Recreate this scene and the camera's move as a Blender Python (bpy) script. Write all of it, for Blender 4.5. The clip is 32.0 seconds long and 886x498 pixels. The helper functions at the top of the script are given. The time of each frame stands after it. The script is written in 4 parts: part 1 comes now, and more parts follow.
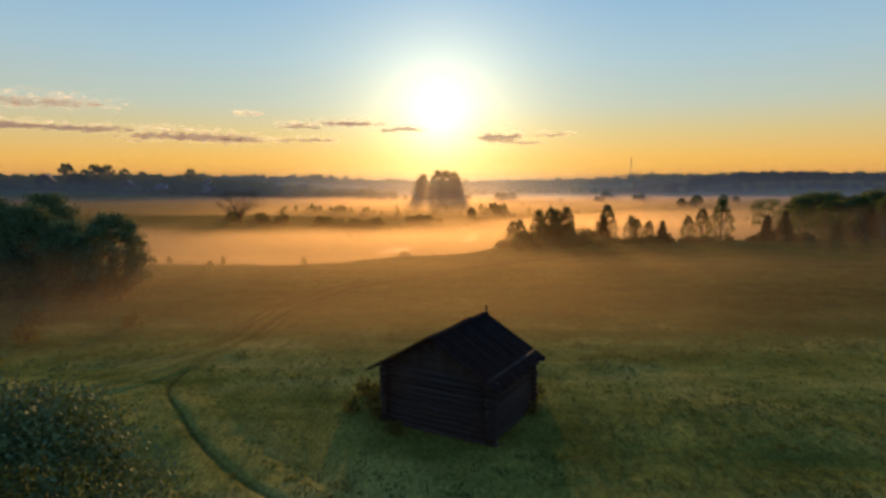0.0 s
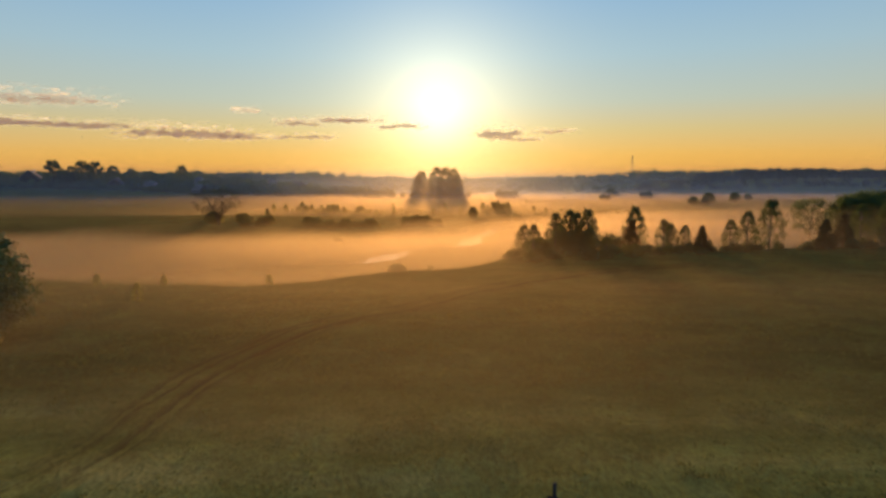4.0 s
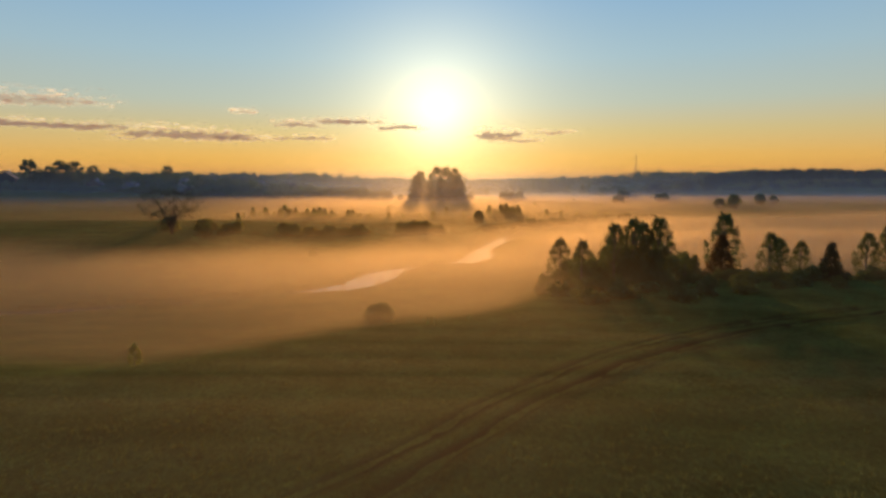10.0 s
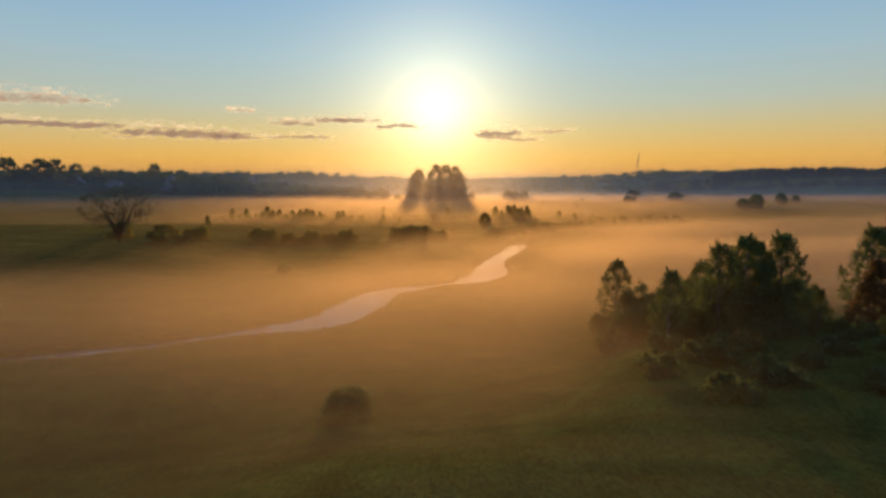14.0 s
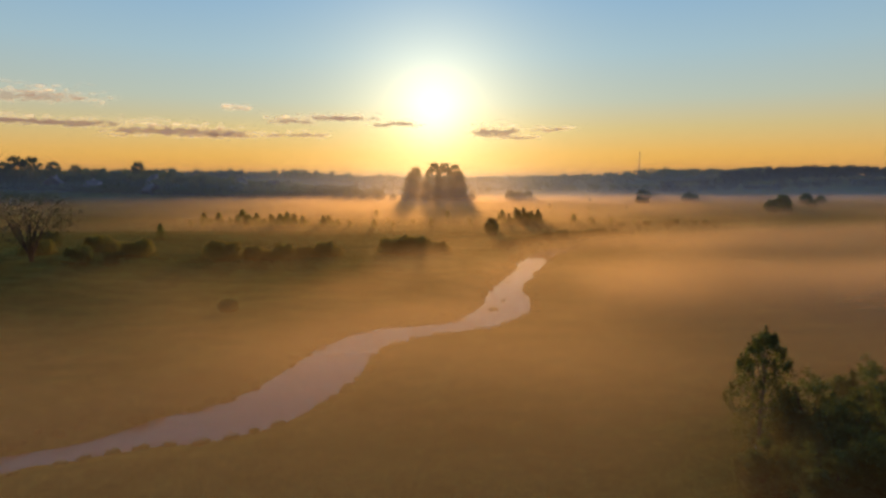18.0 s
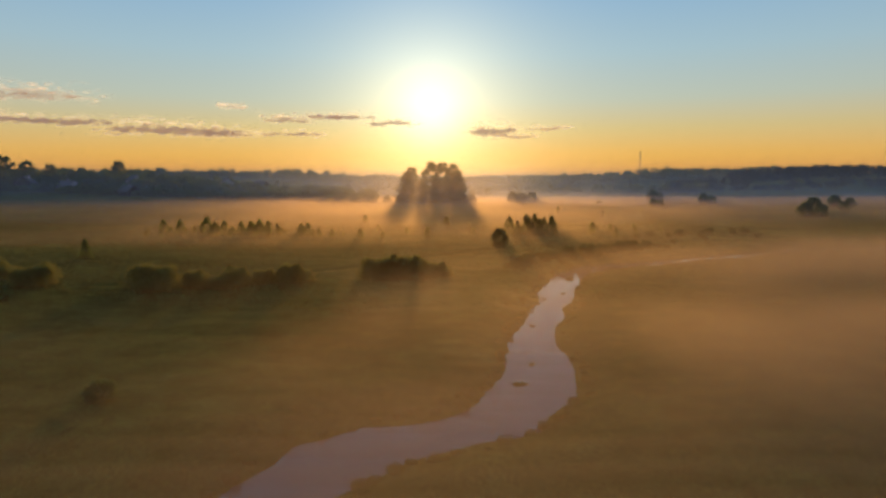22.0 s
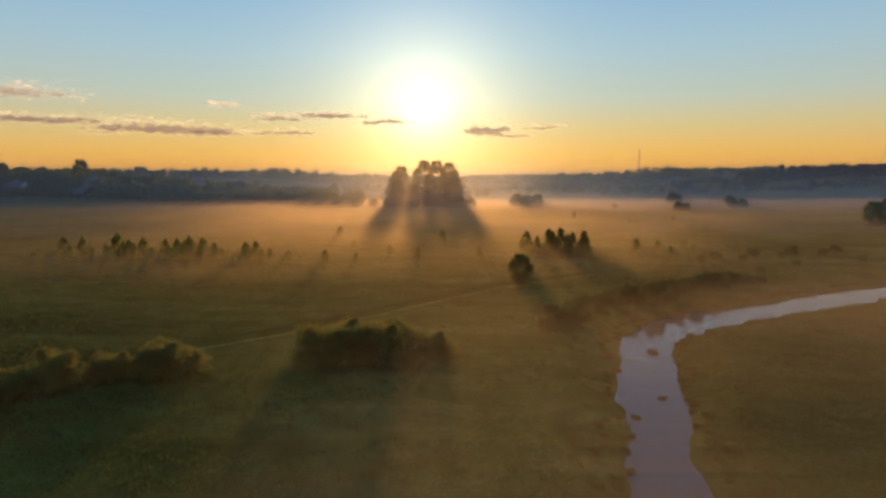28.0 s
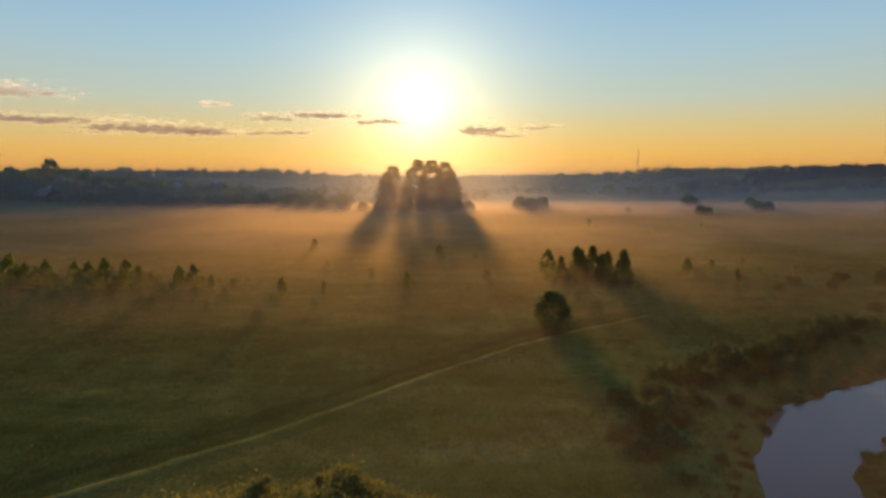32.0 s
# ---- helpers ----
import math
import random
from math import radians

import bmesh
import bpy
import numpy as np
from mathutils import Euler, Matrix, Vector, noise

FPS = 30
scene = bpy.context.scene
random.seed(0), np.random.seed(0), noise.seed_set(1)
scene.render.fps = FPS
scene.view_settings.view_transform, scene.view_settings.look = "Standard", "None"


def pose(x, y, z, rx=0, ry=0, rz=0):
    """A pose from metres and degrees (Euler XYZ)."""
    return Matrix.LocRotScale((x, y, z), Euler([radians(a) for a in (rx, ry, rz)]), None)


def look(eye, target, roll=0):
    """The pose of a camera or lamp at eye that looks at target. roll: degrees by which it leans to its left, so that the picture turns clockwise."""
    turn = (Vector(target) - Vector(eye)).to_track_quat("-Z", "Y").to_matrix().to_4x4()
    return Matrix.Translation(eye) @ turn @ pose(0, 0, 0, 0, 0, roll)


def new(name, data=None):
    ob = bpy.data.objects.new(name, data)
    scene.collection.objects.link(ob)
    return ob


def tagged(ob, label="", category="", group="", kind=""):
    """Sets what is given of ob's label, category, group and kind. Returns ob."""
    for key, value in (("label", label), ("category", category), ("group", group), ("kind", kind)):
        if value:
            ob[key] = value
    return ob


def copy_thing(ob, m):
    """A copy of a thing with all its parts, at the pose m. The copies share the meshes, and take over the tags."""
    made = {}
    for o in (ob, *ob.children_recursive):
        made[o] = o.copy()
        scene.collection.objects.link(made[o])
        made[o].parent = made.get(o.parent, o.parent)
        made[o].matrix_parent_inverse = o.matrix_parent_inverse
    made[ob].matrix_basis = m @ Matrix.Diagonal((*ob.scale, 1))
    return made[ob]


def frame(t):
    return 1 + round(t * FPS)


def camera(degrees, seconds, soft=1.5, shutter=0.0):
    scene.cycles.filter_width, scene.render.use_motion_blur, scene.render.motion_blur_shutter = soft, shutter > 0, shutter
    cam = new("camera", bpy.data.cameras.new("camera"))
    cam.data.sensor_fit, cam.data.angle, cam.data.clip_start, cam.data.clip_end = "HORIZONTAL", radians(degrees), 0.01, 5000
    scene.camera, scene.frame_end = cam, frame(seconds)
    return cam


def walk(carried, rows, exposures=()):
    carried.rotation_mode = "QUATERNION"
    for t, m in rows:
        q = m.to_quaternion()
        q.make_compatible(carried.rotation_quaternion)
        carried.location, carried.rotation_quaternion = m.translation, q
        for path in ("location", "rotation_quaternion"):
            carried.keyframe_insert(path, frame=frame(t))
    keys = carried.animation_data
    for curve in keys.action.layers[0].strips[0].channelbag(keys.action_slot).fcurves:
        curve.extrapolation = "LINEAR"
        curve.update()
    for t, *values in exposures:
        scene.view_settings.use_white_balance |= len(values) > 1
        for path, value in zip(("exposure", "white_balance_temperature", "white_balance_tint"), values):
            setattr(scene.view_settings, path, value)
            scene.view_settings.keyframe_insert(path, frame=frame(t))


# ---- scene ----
cam = camera(73.7, 32.0, soft=2.9)
# seconds, x, y, z, pitch, yaw
PATH = [
    (0.0, -0.00, 0.00, 11.00, -6.651, -0.000),
    (1.0, 0.01, 3.53, 10.99, -6.720, -0.031),
    (2.0, -0.01, 7.32, 11.00, -6.812, -0.069),
    (3.0, -0.04, 11.56, 11.04, -6.924, -0.101),
    (3.5, -0.08, 13.76, 11.06, -6.937, -0.108),
    (5.5, -0.41, 23.04, 10.96, -6.783, -0.109),
    (6.0, -0.47, 25.36, 10.90, -6.720, -0.112),
    (7.0, -0.56, 30.01, 10.74, -6.670, -0.115),
    (8.0, -0.62, 34.69, 10.55, -6.682, -0.126),
    (9.0, -0.68, 39.48, 10.38, -6.693, -0.137),
    (10.0, -0.79, 44.49, 10.25, -6.766, -0.176),
    (10.5, -0.86, 47.07, 10.20, -6.791, -0.187),
    (11.0, -0.93, 49.69, 10.16, -6.808, -0.197),
    (12.0, -1.11, 55.04, 10.11, -6.822, -0.220),
    (13.0, -1.31, 60.55, 10.06, -6.838, -0.298),
    (14.0, -1.52, 66.20, 10.02, -6.870, -0.319),
    (14.5, -1.62, 69.05, 10.02, -6.888, -0.329),
    (16.5, -1.87, 80.64, 10.17, -6.955, -0.440),
    (17.0, -1.89, 83.56, 10.23, -6.978, -0.473),
    (18.0, -1.92, 89.42, 10.36, -7.018, -0.545),
    (19.0, -1.95, 95.31, 10.51, -7.039, -0.626),
    (20.0, -1.98, 101.23, 10.65, -7.088, -0.707),
    (21.0, -1.99, 107.18, 10.78, -7.098, -0.764),
    (22.0, -2.00, 113.18, 10.90, -7.090, -0.830),
    (23.0, -1.99, 119.23, 11.00, -7.094, -0.906),
    (24.0, -1.98, 125.34, 11.08, -7.098, -1.004),
    (25.0, -1.96, 131.51, 11.15, -7.137, -1.104),
    (27.5, -1.84, 147.27, 11.27, -7.165, -1.382),
    (28.0, -1.79, 150.43, 11.29, -7.165, -1.450),
    (29.0, -1.70, 156.74, 11.33, -7.179, -1.564),
    (30.0, -1.60, 163.07, 11.38, -7.167, -1.685),
    (31.0, -1.52, 169.43, 11.44, -7.146, -1.811),
    (32.0, -1.45, 175.79, 11.51, -7.138, -1.920),
]
walk(cam, [(t, pose(x, y, z, 90 + pitch, 0, yaw)) for t, x, y, z, pitch, yaw in PATH],
     exposures=[(0.0, 0.12), (3.5, 0.06), (7.0, 0.0), (20.0, -0.02), (25.5, 0.05), (32.0, 0.1)])

# ---- light: a low hazy sun ahead, a clear sky ----
SUN_EL, SUN_AZ = 6.5, -0.3
sun_way = Vector((math.sin(radians(SUN_AZ)) * math.cos(radians(SUN_EL)), math.cos(radians(SUN_AZ)) * math.cos(radians(SUN_EL)), math.sin(radians(SUN_EL))))
sun = new("sun", bpy.data.lights.new("sun", "SUN"))
sun.data.energy, sun.data.angle, sun.data.color = 5.0, radians(1.6), (1.0, 0.52, 0.17)
sun.matrix_world = look((0, 0, 200), Vector((0, 0, 200)) - sun_way)

world = bpy.data.worlds.new("sky")
scene.world = world
world.use_nodes = True
wt = world.node_tree
wt.nodes.clear()


def wnode(kind, **put):
    n = wt.nodes.new(kind)
    for key, value in put.items():
        n.inputs[int(key[1:])].default_value = value
    return n


def wmath(op, a, b=None):
    n = wt.nodes.new("ShaderNodeMath")
    n.operation = op
    for i, v in enumerate((a, b)):
        if v is None:
            continue
        if isinstance(v, (int, float)):
            n.inputs[i].default_value = v
        else:
            wt.links.new(v, n.inputs[i])
    return n.outputs[0]


sky = wt.nodes.new("ShaderNodeTexSky")
sky.sky_type, sky.sun_disc = "NISHITA", False
sky.sun_elevation, sky.sun_rotation = radians(SUN_EL), radians(SUN_AZ)
sky.altitude, sky.air_density, sky.dust_density, sky.ozone_density = 120, 1.0, 0.5, 2.0
coords = wt.nodes.new("ShaderNodeTexCoord")
unit = wt.nodes.new("ShaderNodeVectorMath")
unit.operation = "NORMALIZE"
wt.links.new(coords.outputs["Generated"], unit.inputs[0])
dot = wt.nodes.new("ShaderNodeVectorMath")
dot.operation = "DOT_PRODUCT"
wt.links.new(unit.outputs[0], dot.inputs[0])
dot.inputs[1].default_value = (sun_way - Vector((0, 0, 0.009))).normalized()  # the haze is denser below the sun
off = wmath("SUBTRACT", 1.0, dot.outputs["Value"])


def aureole(strength, spread, colour):
    """Light scattered round the sun by haze: strength * exp(-(1 - cos angle) / spread)."""
    fade = wmath("MULTIPLY", wmath("EXPONENT", wmath("DIVIDE", off, -spread)), strength)
    n = wt.nodes.new("ShaderNodeBackground")
    n.inputs["Color"].default_value = (*colour, 1)
    wt.links.new(fade, n.inputs["Strength"])
    return n.outputs[0]


def wadd(a, b):
    n = wt.nodes.new("ShaderNodeAddShader")
    wt.links.new(a, n.inputs[0]), wt.links.new(b, n.inputs[1])
    return n.outputs[0]


def linear(r, g, b):
    return tuple((v / 255 / 12.92 if v < 10.3 else ((v / 255 + 0.055) / 1.055) ** 2.4) for v in (r, g, b)) + (1,)


def dome(stops):
    """Sky colour by height over the horizon (sine of the elevation)."""
    n = wt.nodes.new("ShaderNodeValToRGB")
    wt.links.new(wmath("ADD", wmath("MULTIPLY", parts.outputs["Z"], 0.5), 0.5), n.inputs[0])
    e = n.color_ramp.elements
    while len(e) < len(stops):
        e.new(0.5)
    for el, (at, c) in zip(e, stops):
        el.position, el.color = 0.5 + at / 2, linear(*c)
    return n.outputs[0]


parts = wt.nodes.new("ShaderNodeSeparateXYZ")
wt.links.new(unit.outputs[0], parts.inputs[0])
toward = dome([(-0.05, (150, 105, 60)), (0.0, (241, 166, 62)), (0.035, (240, 182, 82)), (0.075, (218, 194, 130)), (0.12, (192, 200, 182)), (0.19, (170, 198, 208)), (0.28, (144, 184, 215)), (0.6, (94, 140, 196))])
away = dome([(-0.05, (70, 75, 85)), (0.0, (120, 125, 140)), (0.1, (140, 145, 160)), (0.25, (120, 148, 180)), (0.6, (84, 126, 180))])
side = wt.nodes.new("ShaderNodeMix")
side.data_type = "RGBA"
wt.links.new(wmath("ADD", wmath("MULTIPLY", parts.outputs["Y"], 0.62), 0.42), side.inputs[0])
wt.links.new(away, side.inputs[6]), wt.links.new(toward, side.inputs[7])
glow = wt.nodes.new("ShaderNodeBackground")
wt.links.new(side.outputs[2], glow.inputs["Color"])
glow.inputs["Strength"].default_value = 0.88
air = wt.nodes.new("ShaderNodeBackground")
wt.links.new(sky.outputs[0], air.inputs["Color"])
air.inputs["Strength"].default_value = 0.008
total = wadd(glow.outputs[0], air.outputs[0])
total = wadd(total, aureole(0.42, 0.0013, (1.0, 0.94, 0.68)))
total = wadd(total, aureole(0.38, 0.0050, (1.0, 0.90, 0.56)))
total = wadd(total, aureole(0.30, 0.016, (1.0, 0.84, 0.42)))
out = wt.nodes.new("ShaderNodeOutputWorld")
wt.links.new(total, out.inputs["Surface"])
scene.cycles.transparent_max_bounces = 80
scene.view_settings.exposure = 0.0

# ---- materials ----
def material(name):
    m = bpy.data.materials.new(name)
    m.use_nodes = True
    m.node_tree.nodes.clear()
    return m, m.node_tree


def node(tree, kind, ins=None, **attrs):
    n = tree.nodes.new(kind)
    for key, value in attrs.items():
        setattr(n, key, value)
    for key, value in (ins or {}).items():
        if isinstance(value, bpy.types.NodeSocket):
            tree.links.new(value, n.inputs[key])
        else:
            n.inputs[key].default_value = value
    return n


def ramp(tree, fac, stops):
    n = tree.nodes.new("ShaderNodeValToRGB")
    tree.links.new(fac, n.inputs[0])
    e = n.color_ramp.elements
    while len(e) < len(stops):
        e.new(0.5)
    for el, (at, c) in zip(e, stops):
        el.position, el.color = at, (*c, 1)
    return n.outputs[0]


def noise_of(tree, scale, detail=4, rough=0.6, vector=None):
    if vector is None:
        vector = node(tree, "ShaderNodeTexCoord").outputs["Object"]
    return node(tree, "ShaderNodeTexNoise", {"Vector": vector, "Scale": scale, "Detail": detail, "Roughness": rough}).outputs["Fac"]


def solid(name, dark, mid, light, scale, rough=0.85, bump=0.3, fine=8.0, spread=0.12, metal=0.0, stretch=None, gloss=0.12):
    """Colour varied at two scales, with fine relief."""
    m, t = material(name)
    vector = node(t, "ShaderNodeTexCoord").outputs["Object"]
    if stretch:
        vector = node(t, "ShaderNodeMapping", {"Vector": vector, "Scale": stretch}).outputs[0]
    a, b = noise_of(t, scale, 5, 0.6, vector), noise_of(t, scale * fine, 3, 0.7, vector)
    both = node(t, "ShaderNodeMath", {0: a, 1: b}, operation="ADD").outputs[0]
    half = node(t, "ShaderNodeMath", {0: both, 1: 0.5}, operation="MULTIPLY").outputs[0]
    info = node(t, "ShaderNodeObjectInfo").outputs["Random"]
    shift = node(t, "ShaderNodeMath", {0: info, 1: spread, 2: -spread / 2}, operation="MULTIPLY_ADD").outputs[0]
    fac = node(t, "ShaderNodeMath", {0: half, 1: shift}, operation="ADD").outputs[0]
    colour = ramp(t, fac, [(0.32, dark), (0.5, mid), (0.68, light)])
    relief = node(t, "ShaderNodeBump", {"Height": both, "Strength": bump, "Distance": 0.05}).outputs[0]
    bsdf = node(t, "ShaderNodeBsdfPrincipled", {"Base Color": colour, "Roughness": rough, "Metallic": metal, "Normal": relief})
    bsdf.inputs["Specular IOR Level"].default_value = gloss
    t.links.new(bsdf.outputs[0], node(t, "ShaderNodeOutputMaterial").inputs[0])
    return m


def foliage(name, dark, light, through_colour, amount=0.4):
    """Leaves: matt on the face, letting sunlight through from behind."""
    m, t = material(name)
    island = node(t, "ShaderNodeNewGeometry").outputs["Random Per Island"]
    patch = noise_of(t, 0.7, 3)
    fac = node(t, "ShaderNodeMath", {0: island, 1: patch}, operation="ADD").outputs[0]
    fac = node(t, "ShaderNodeMath", {0: fac, 1: 0.5}, operation="MULTIPLY").outputs[0]
    colour = ramp(t, fac, [(0.25, dark), (0.75, light)])
    face = node(t, "ShaderNodeBsdfPrincipled", {"Base Color": colour, "Roughness": 0.75})
    face.inputs["Specular IOR Level"].default_value = 0.15
    back = node(t, "ShaderNodeBsdfTranslucent", {"Color": (*through_colour, 1)})
    mix = node(t, "ShaderNodeMixShader", {0: amount, 1: face.outputs[0], 2: back.outputs[0]})
    t.links.new(mix.outputs[0], node(t, "ShaderNodeOutputMaterial").inputs[0])
    return m


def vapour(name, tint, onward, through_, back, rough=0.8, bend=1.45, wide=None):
    """A sheet imitating droplets in the air: mostly clear, scattering light, most of it onward; the mesh's alpha says
    how thick they are.
    """
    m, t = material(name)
    thick = node(t, "ShaderNodeAttribute", attribute_name="sheet_alpha").outputs["Fac"]
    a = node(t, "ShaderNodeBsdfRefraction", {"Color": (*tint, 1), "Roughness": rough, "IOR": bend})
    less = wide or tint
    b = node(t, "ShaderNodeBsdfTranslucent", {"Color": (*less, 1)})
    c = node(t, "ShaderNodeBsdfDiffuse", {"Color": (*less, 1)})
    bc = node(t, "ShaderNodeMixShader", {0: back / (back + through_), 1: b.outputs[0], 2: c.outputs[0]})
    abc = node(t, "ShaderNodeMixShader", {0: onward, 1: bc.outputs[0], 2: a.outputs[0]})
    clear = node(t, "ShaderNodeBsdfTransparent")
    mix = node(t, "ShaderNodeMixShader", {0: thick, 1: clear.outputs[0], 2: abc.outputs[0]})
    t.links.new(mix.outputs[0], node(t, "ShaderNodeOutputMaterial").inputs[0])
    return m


def cloud_vapour():
    """Cloud: the thin fringe lets the sun through; tints paint it sunlit and the core shaded grey."""
    m, t = material("cloud_vapour")
    thick = node(t, "ShaderNodeAttribute", attribute_name="sheet_alpha").outputs["Fac"]
    core = node(t, "ShaderNodeAttribute", attribute_name="vapour_core").outputs["Fac"]
    tint = ramp(t, core, [(0.0, (0.80, 0.92, 1.0)), (0.4, (0.70, 0.64, 0.60)), (0.9, (0.66, 0.58, 0.54))])
    deep = ramp(t, core, [(0.0, (0.1, 0.1, 0.1)), (0.6, (0.7, 0.7, 0.7))])
    b = node(t, "ShaderNodeBsdfTranslucent", {"Color": tint})
    c = node(t, "ShaderNodeBsdfDiffuse", {"Color": tint})
    bc = node(t, "ShaderNodeMixShader", {0: deep, 1: b.outputs[0], 2: c.outputs[0]})
    clear = node(t, "ShaderNodeBsdfTransparent")
    mix = node(t, "ShaderNodeMixShader", {0: thick, 1: clear.outputs[0], 2: bc.outputs[0]})
    t.links.new(mix.outputs[0], node(t, "ShaderNodeOutputMaterial").inputs[0])
    return m


def grassland():
    m, t = material("grassland")
    place = node(t, "ShaderNodeTexCoord").outputs["Object"]
    wide = noise_of(t, 0.035, 5, 0.6, place)
    mid = noise_of(t, 0.35, 5, 0.65, place)
    blades = noise_of(t, 6.0, 4, 0.7, node(t, "ShaderNodeMapping", {"Vector": place, "Scale": (1, 0.5, 1)}).outputs[0])
    a = ramp(t, wide, [(0.35, (0.012, 0.036, 0.009)), (0.5, (0.025, 0.055, 0.013)), (0.65, (0.042, 0.064, 0.016))])
    b = ramp(t, mid, [(0.3, (0.62, 0.66, 0.55)), (0.55, (1.0, 1.0, 1.0)), (0.75, (1.35, 1.32, 1.15))])
    c = ramp(t, blades, [(0.3, (0.6, 0.6, 0.55)), (0.7, (1.35, 1.35, 1.3))])
    ab = node(t, "ShaderNodeMix", {0: 1.0, 6: a, 7: b}, data_type="RGBA", blend_type="MULTIPLY").outputs[2]
    abc = node(t, "ShaderNodeMix", {0: 1.0, 6: ab, 7: c}, data_type="RGBA", blend_type="MULTIPLY").outputs[2]
    hay = ramp(t, noise_of(t, 0.16, 4, 0.6, node(t, "ShaderNodeMapping", {"Vector": place, "Rotation": (0, 0, 0.35), "Scale": (0.35, 1.4, 1)}).outputs[0]), [(0.33, (0.120, 0.140, 0.030)), (0.5, (0.225, 0.215, 0.049)), (0.66, (0.33, 0.275, 0.078))])
    hay = node(t, "ShaderNodeMix", {0: 1.0, 6: hay, 7: b}, data_type="RGBA", blend_type="MULTIPLY").outputs[2]
    hay = node(t, "ShaderNodeMix", {0: 1.0, 6: hay, 7: c}, data_type="RGBA", blend_type="MULTIPLY").outputs[2]
    paler_share = node(t, "ShaderNodeAttribute", attribute_name="pale_grass").outputs["Fac"]
    abc = node(t, "ShaderNodeMix", {0: paler_share, 6: abc, 7: hay}, data_type="RGBA").outputs[2]
    worn = node(t, "ShaderNodeAttribute", attribute_name="worn").outputs["Fac"]
    colour = node(t, "ShaderNodeMix", {0: worn, 6: abc, 7: (0.011, 0.014, 0.006, 1)}, data_type="RGBA").outputs[2]
    tall = node(t, "ShaderNodeMath", {0: mid, 1: blades}, operation="ADD").outputs[0]
    relief = node(t, "ShaderNodeBump", {"Height": tall, "Strength": 0.7, "Distance": 0.3}).outputs[0]
    bsdf = node(t, "ShaderNodeBsdfPrincipled", {"Base Color": colour, "Roughness": 0.9, "Normal": relief})
    bsdf.inputs["Specular IOR Level"].default_value = 0.0
    t.links.new(bsdf.outputs[0], node(t, "ShaderNodeOutputMaterial").inputs[0])
    return m


def river_water():
    m, t = material("river_water")
    ripple = noise_of(t, 1.6, 3)
    relief = node(t, "ShaderNodeBump", {"Height": ripple, "Strength": 0.06, "Distance": 0.05}).outputs[0]
    bsdf = node(t, "ShaderNodeBsdfPrincipled", {"Base Color": (0.08, 0.07, 0.068, 1), "Roughness": 0.05, "IOR": 1.33, "Normal": relief})
    t.links.new(bsdf.outputs[0], node(t, "ShaderNodeOutputMaterial").inputs[0])
    return m


GRASS = grassland()
WATER = river_water()
# sun orange and sky blue are put into these tints; droplets themselves are white
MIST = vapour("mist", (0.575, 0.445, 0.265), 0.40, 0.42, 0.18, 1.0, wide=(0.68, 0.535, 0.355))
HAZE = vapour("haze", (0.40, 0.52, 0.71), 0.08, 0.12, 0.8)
# for the added sheets that imitate glare below the sun
SUN_GLARE = vapour("sunlit_haze", (0.95, 0.80, 0.62), 0.95, 0.5, 0.5, 0.9, 1.2)
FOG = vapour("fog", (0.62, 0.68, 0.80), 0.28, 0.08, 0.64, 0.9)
CLOUD = cloud_vapour()
LEAF = foliage("leaf_green", (0.030, 0.056, 0.024), (0.088, 0.140, 0.056), (0.15, 0.21, 0.04), 0.3)
LEAF_FULL = foliage("leaf_summer_green", (0.060, 0.105, 0.048), (0.145, 0.205, 0.085), (0.12, 0.17, 0.04), 0.12)
LEAF_YOUNG = foliage("leaf_young_green", (0.060, 0.105, 0.026), (0.15, 0.21, 0.052), (0.28, 0.34, 0.05), 0.42)
SPRUCE = foliage("spruce_needle", (0.030, 0.066, 0.022), (0.080, 0.130, 0.042), (0.12, 0.20, 0.03), 0.4)
LEAF_PALE = foliage("leaf_olive", (0.075, 0.085, 0.026), (0.19, 0.195, 0.056), (0.29, 0.29, 0.05), 0.32)
LEAF_GREY = foliage("willow_leaf", (0.028, 0.042, 0.026), (0.062, 0.080, 0.046), (0.07, 0.08, 0.02), 0.15)
NEEDLE = foliage("pine_needle", (0.018, 0.032, 0.016), (0.045, 0.066, 0.028), (0.03, 0.04, 0.01), 0.2)
RUSSET = foliage("larch_russet", (0.035, 0.026, 0.012), (0.075, 0.055, 0.022), (0.14, 0.08, 0.02))
BLADE = foliage("grass_blade", (0.045, 0.082, 0.018), (0.088, 0.130, 0.032), (0.12, 0.16, 0.035), 0.25)
SEDGE = foliage("sedge_blade", (0.013, 0.030, 0.010), (0.050, 0.085, 0.026), (0.07, 0.11, 0.025), 0.3)
BARK = solid("bark", (0.03, 0.022, 0.016), (0.06, 0.045, 0.034), (0.11, 0.09, 0.07), 3.0, 0.9, 0.6)
BIRCH_BARK = solid("birch_bark", (0.05, 0.045, 0.04), (0.14, 0.13, 0.12), (0.26, 0.25, 0.235), 2.0, 0.8, 0.3)
OLD_WOOD = solid("old_wood", (0.020, 0.018, 0.017), (0.040, 0.037, 0.034), (0.075, 0.068, 0.062), 2.0, 0.9, 0.5, stretch=(0.4, 6, 6))
ROOF_WOOD = solid("roof_wood", (0.009, 0.009, 0.009), (0.016, 0.015, 0.015), (0.030, 0.028, 0.027), 2.0, 0.95, 0.5, stretch=(6, 0.5, 6), gloss=0.0)
RENDERED = solid("pale_render", (0.30, 0.29, 0.27), (0.40, 0.39, 0.37), (0.48, 0.47, 0.45), 0.5, 0.85, 0.1)
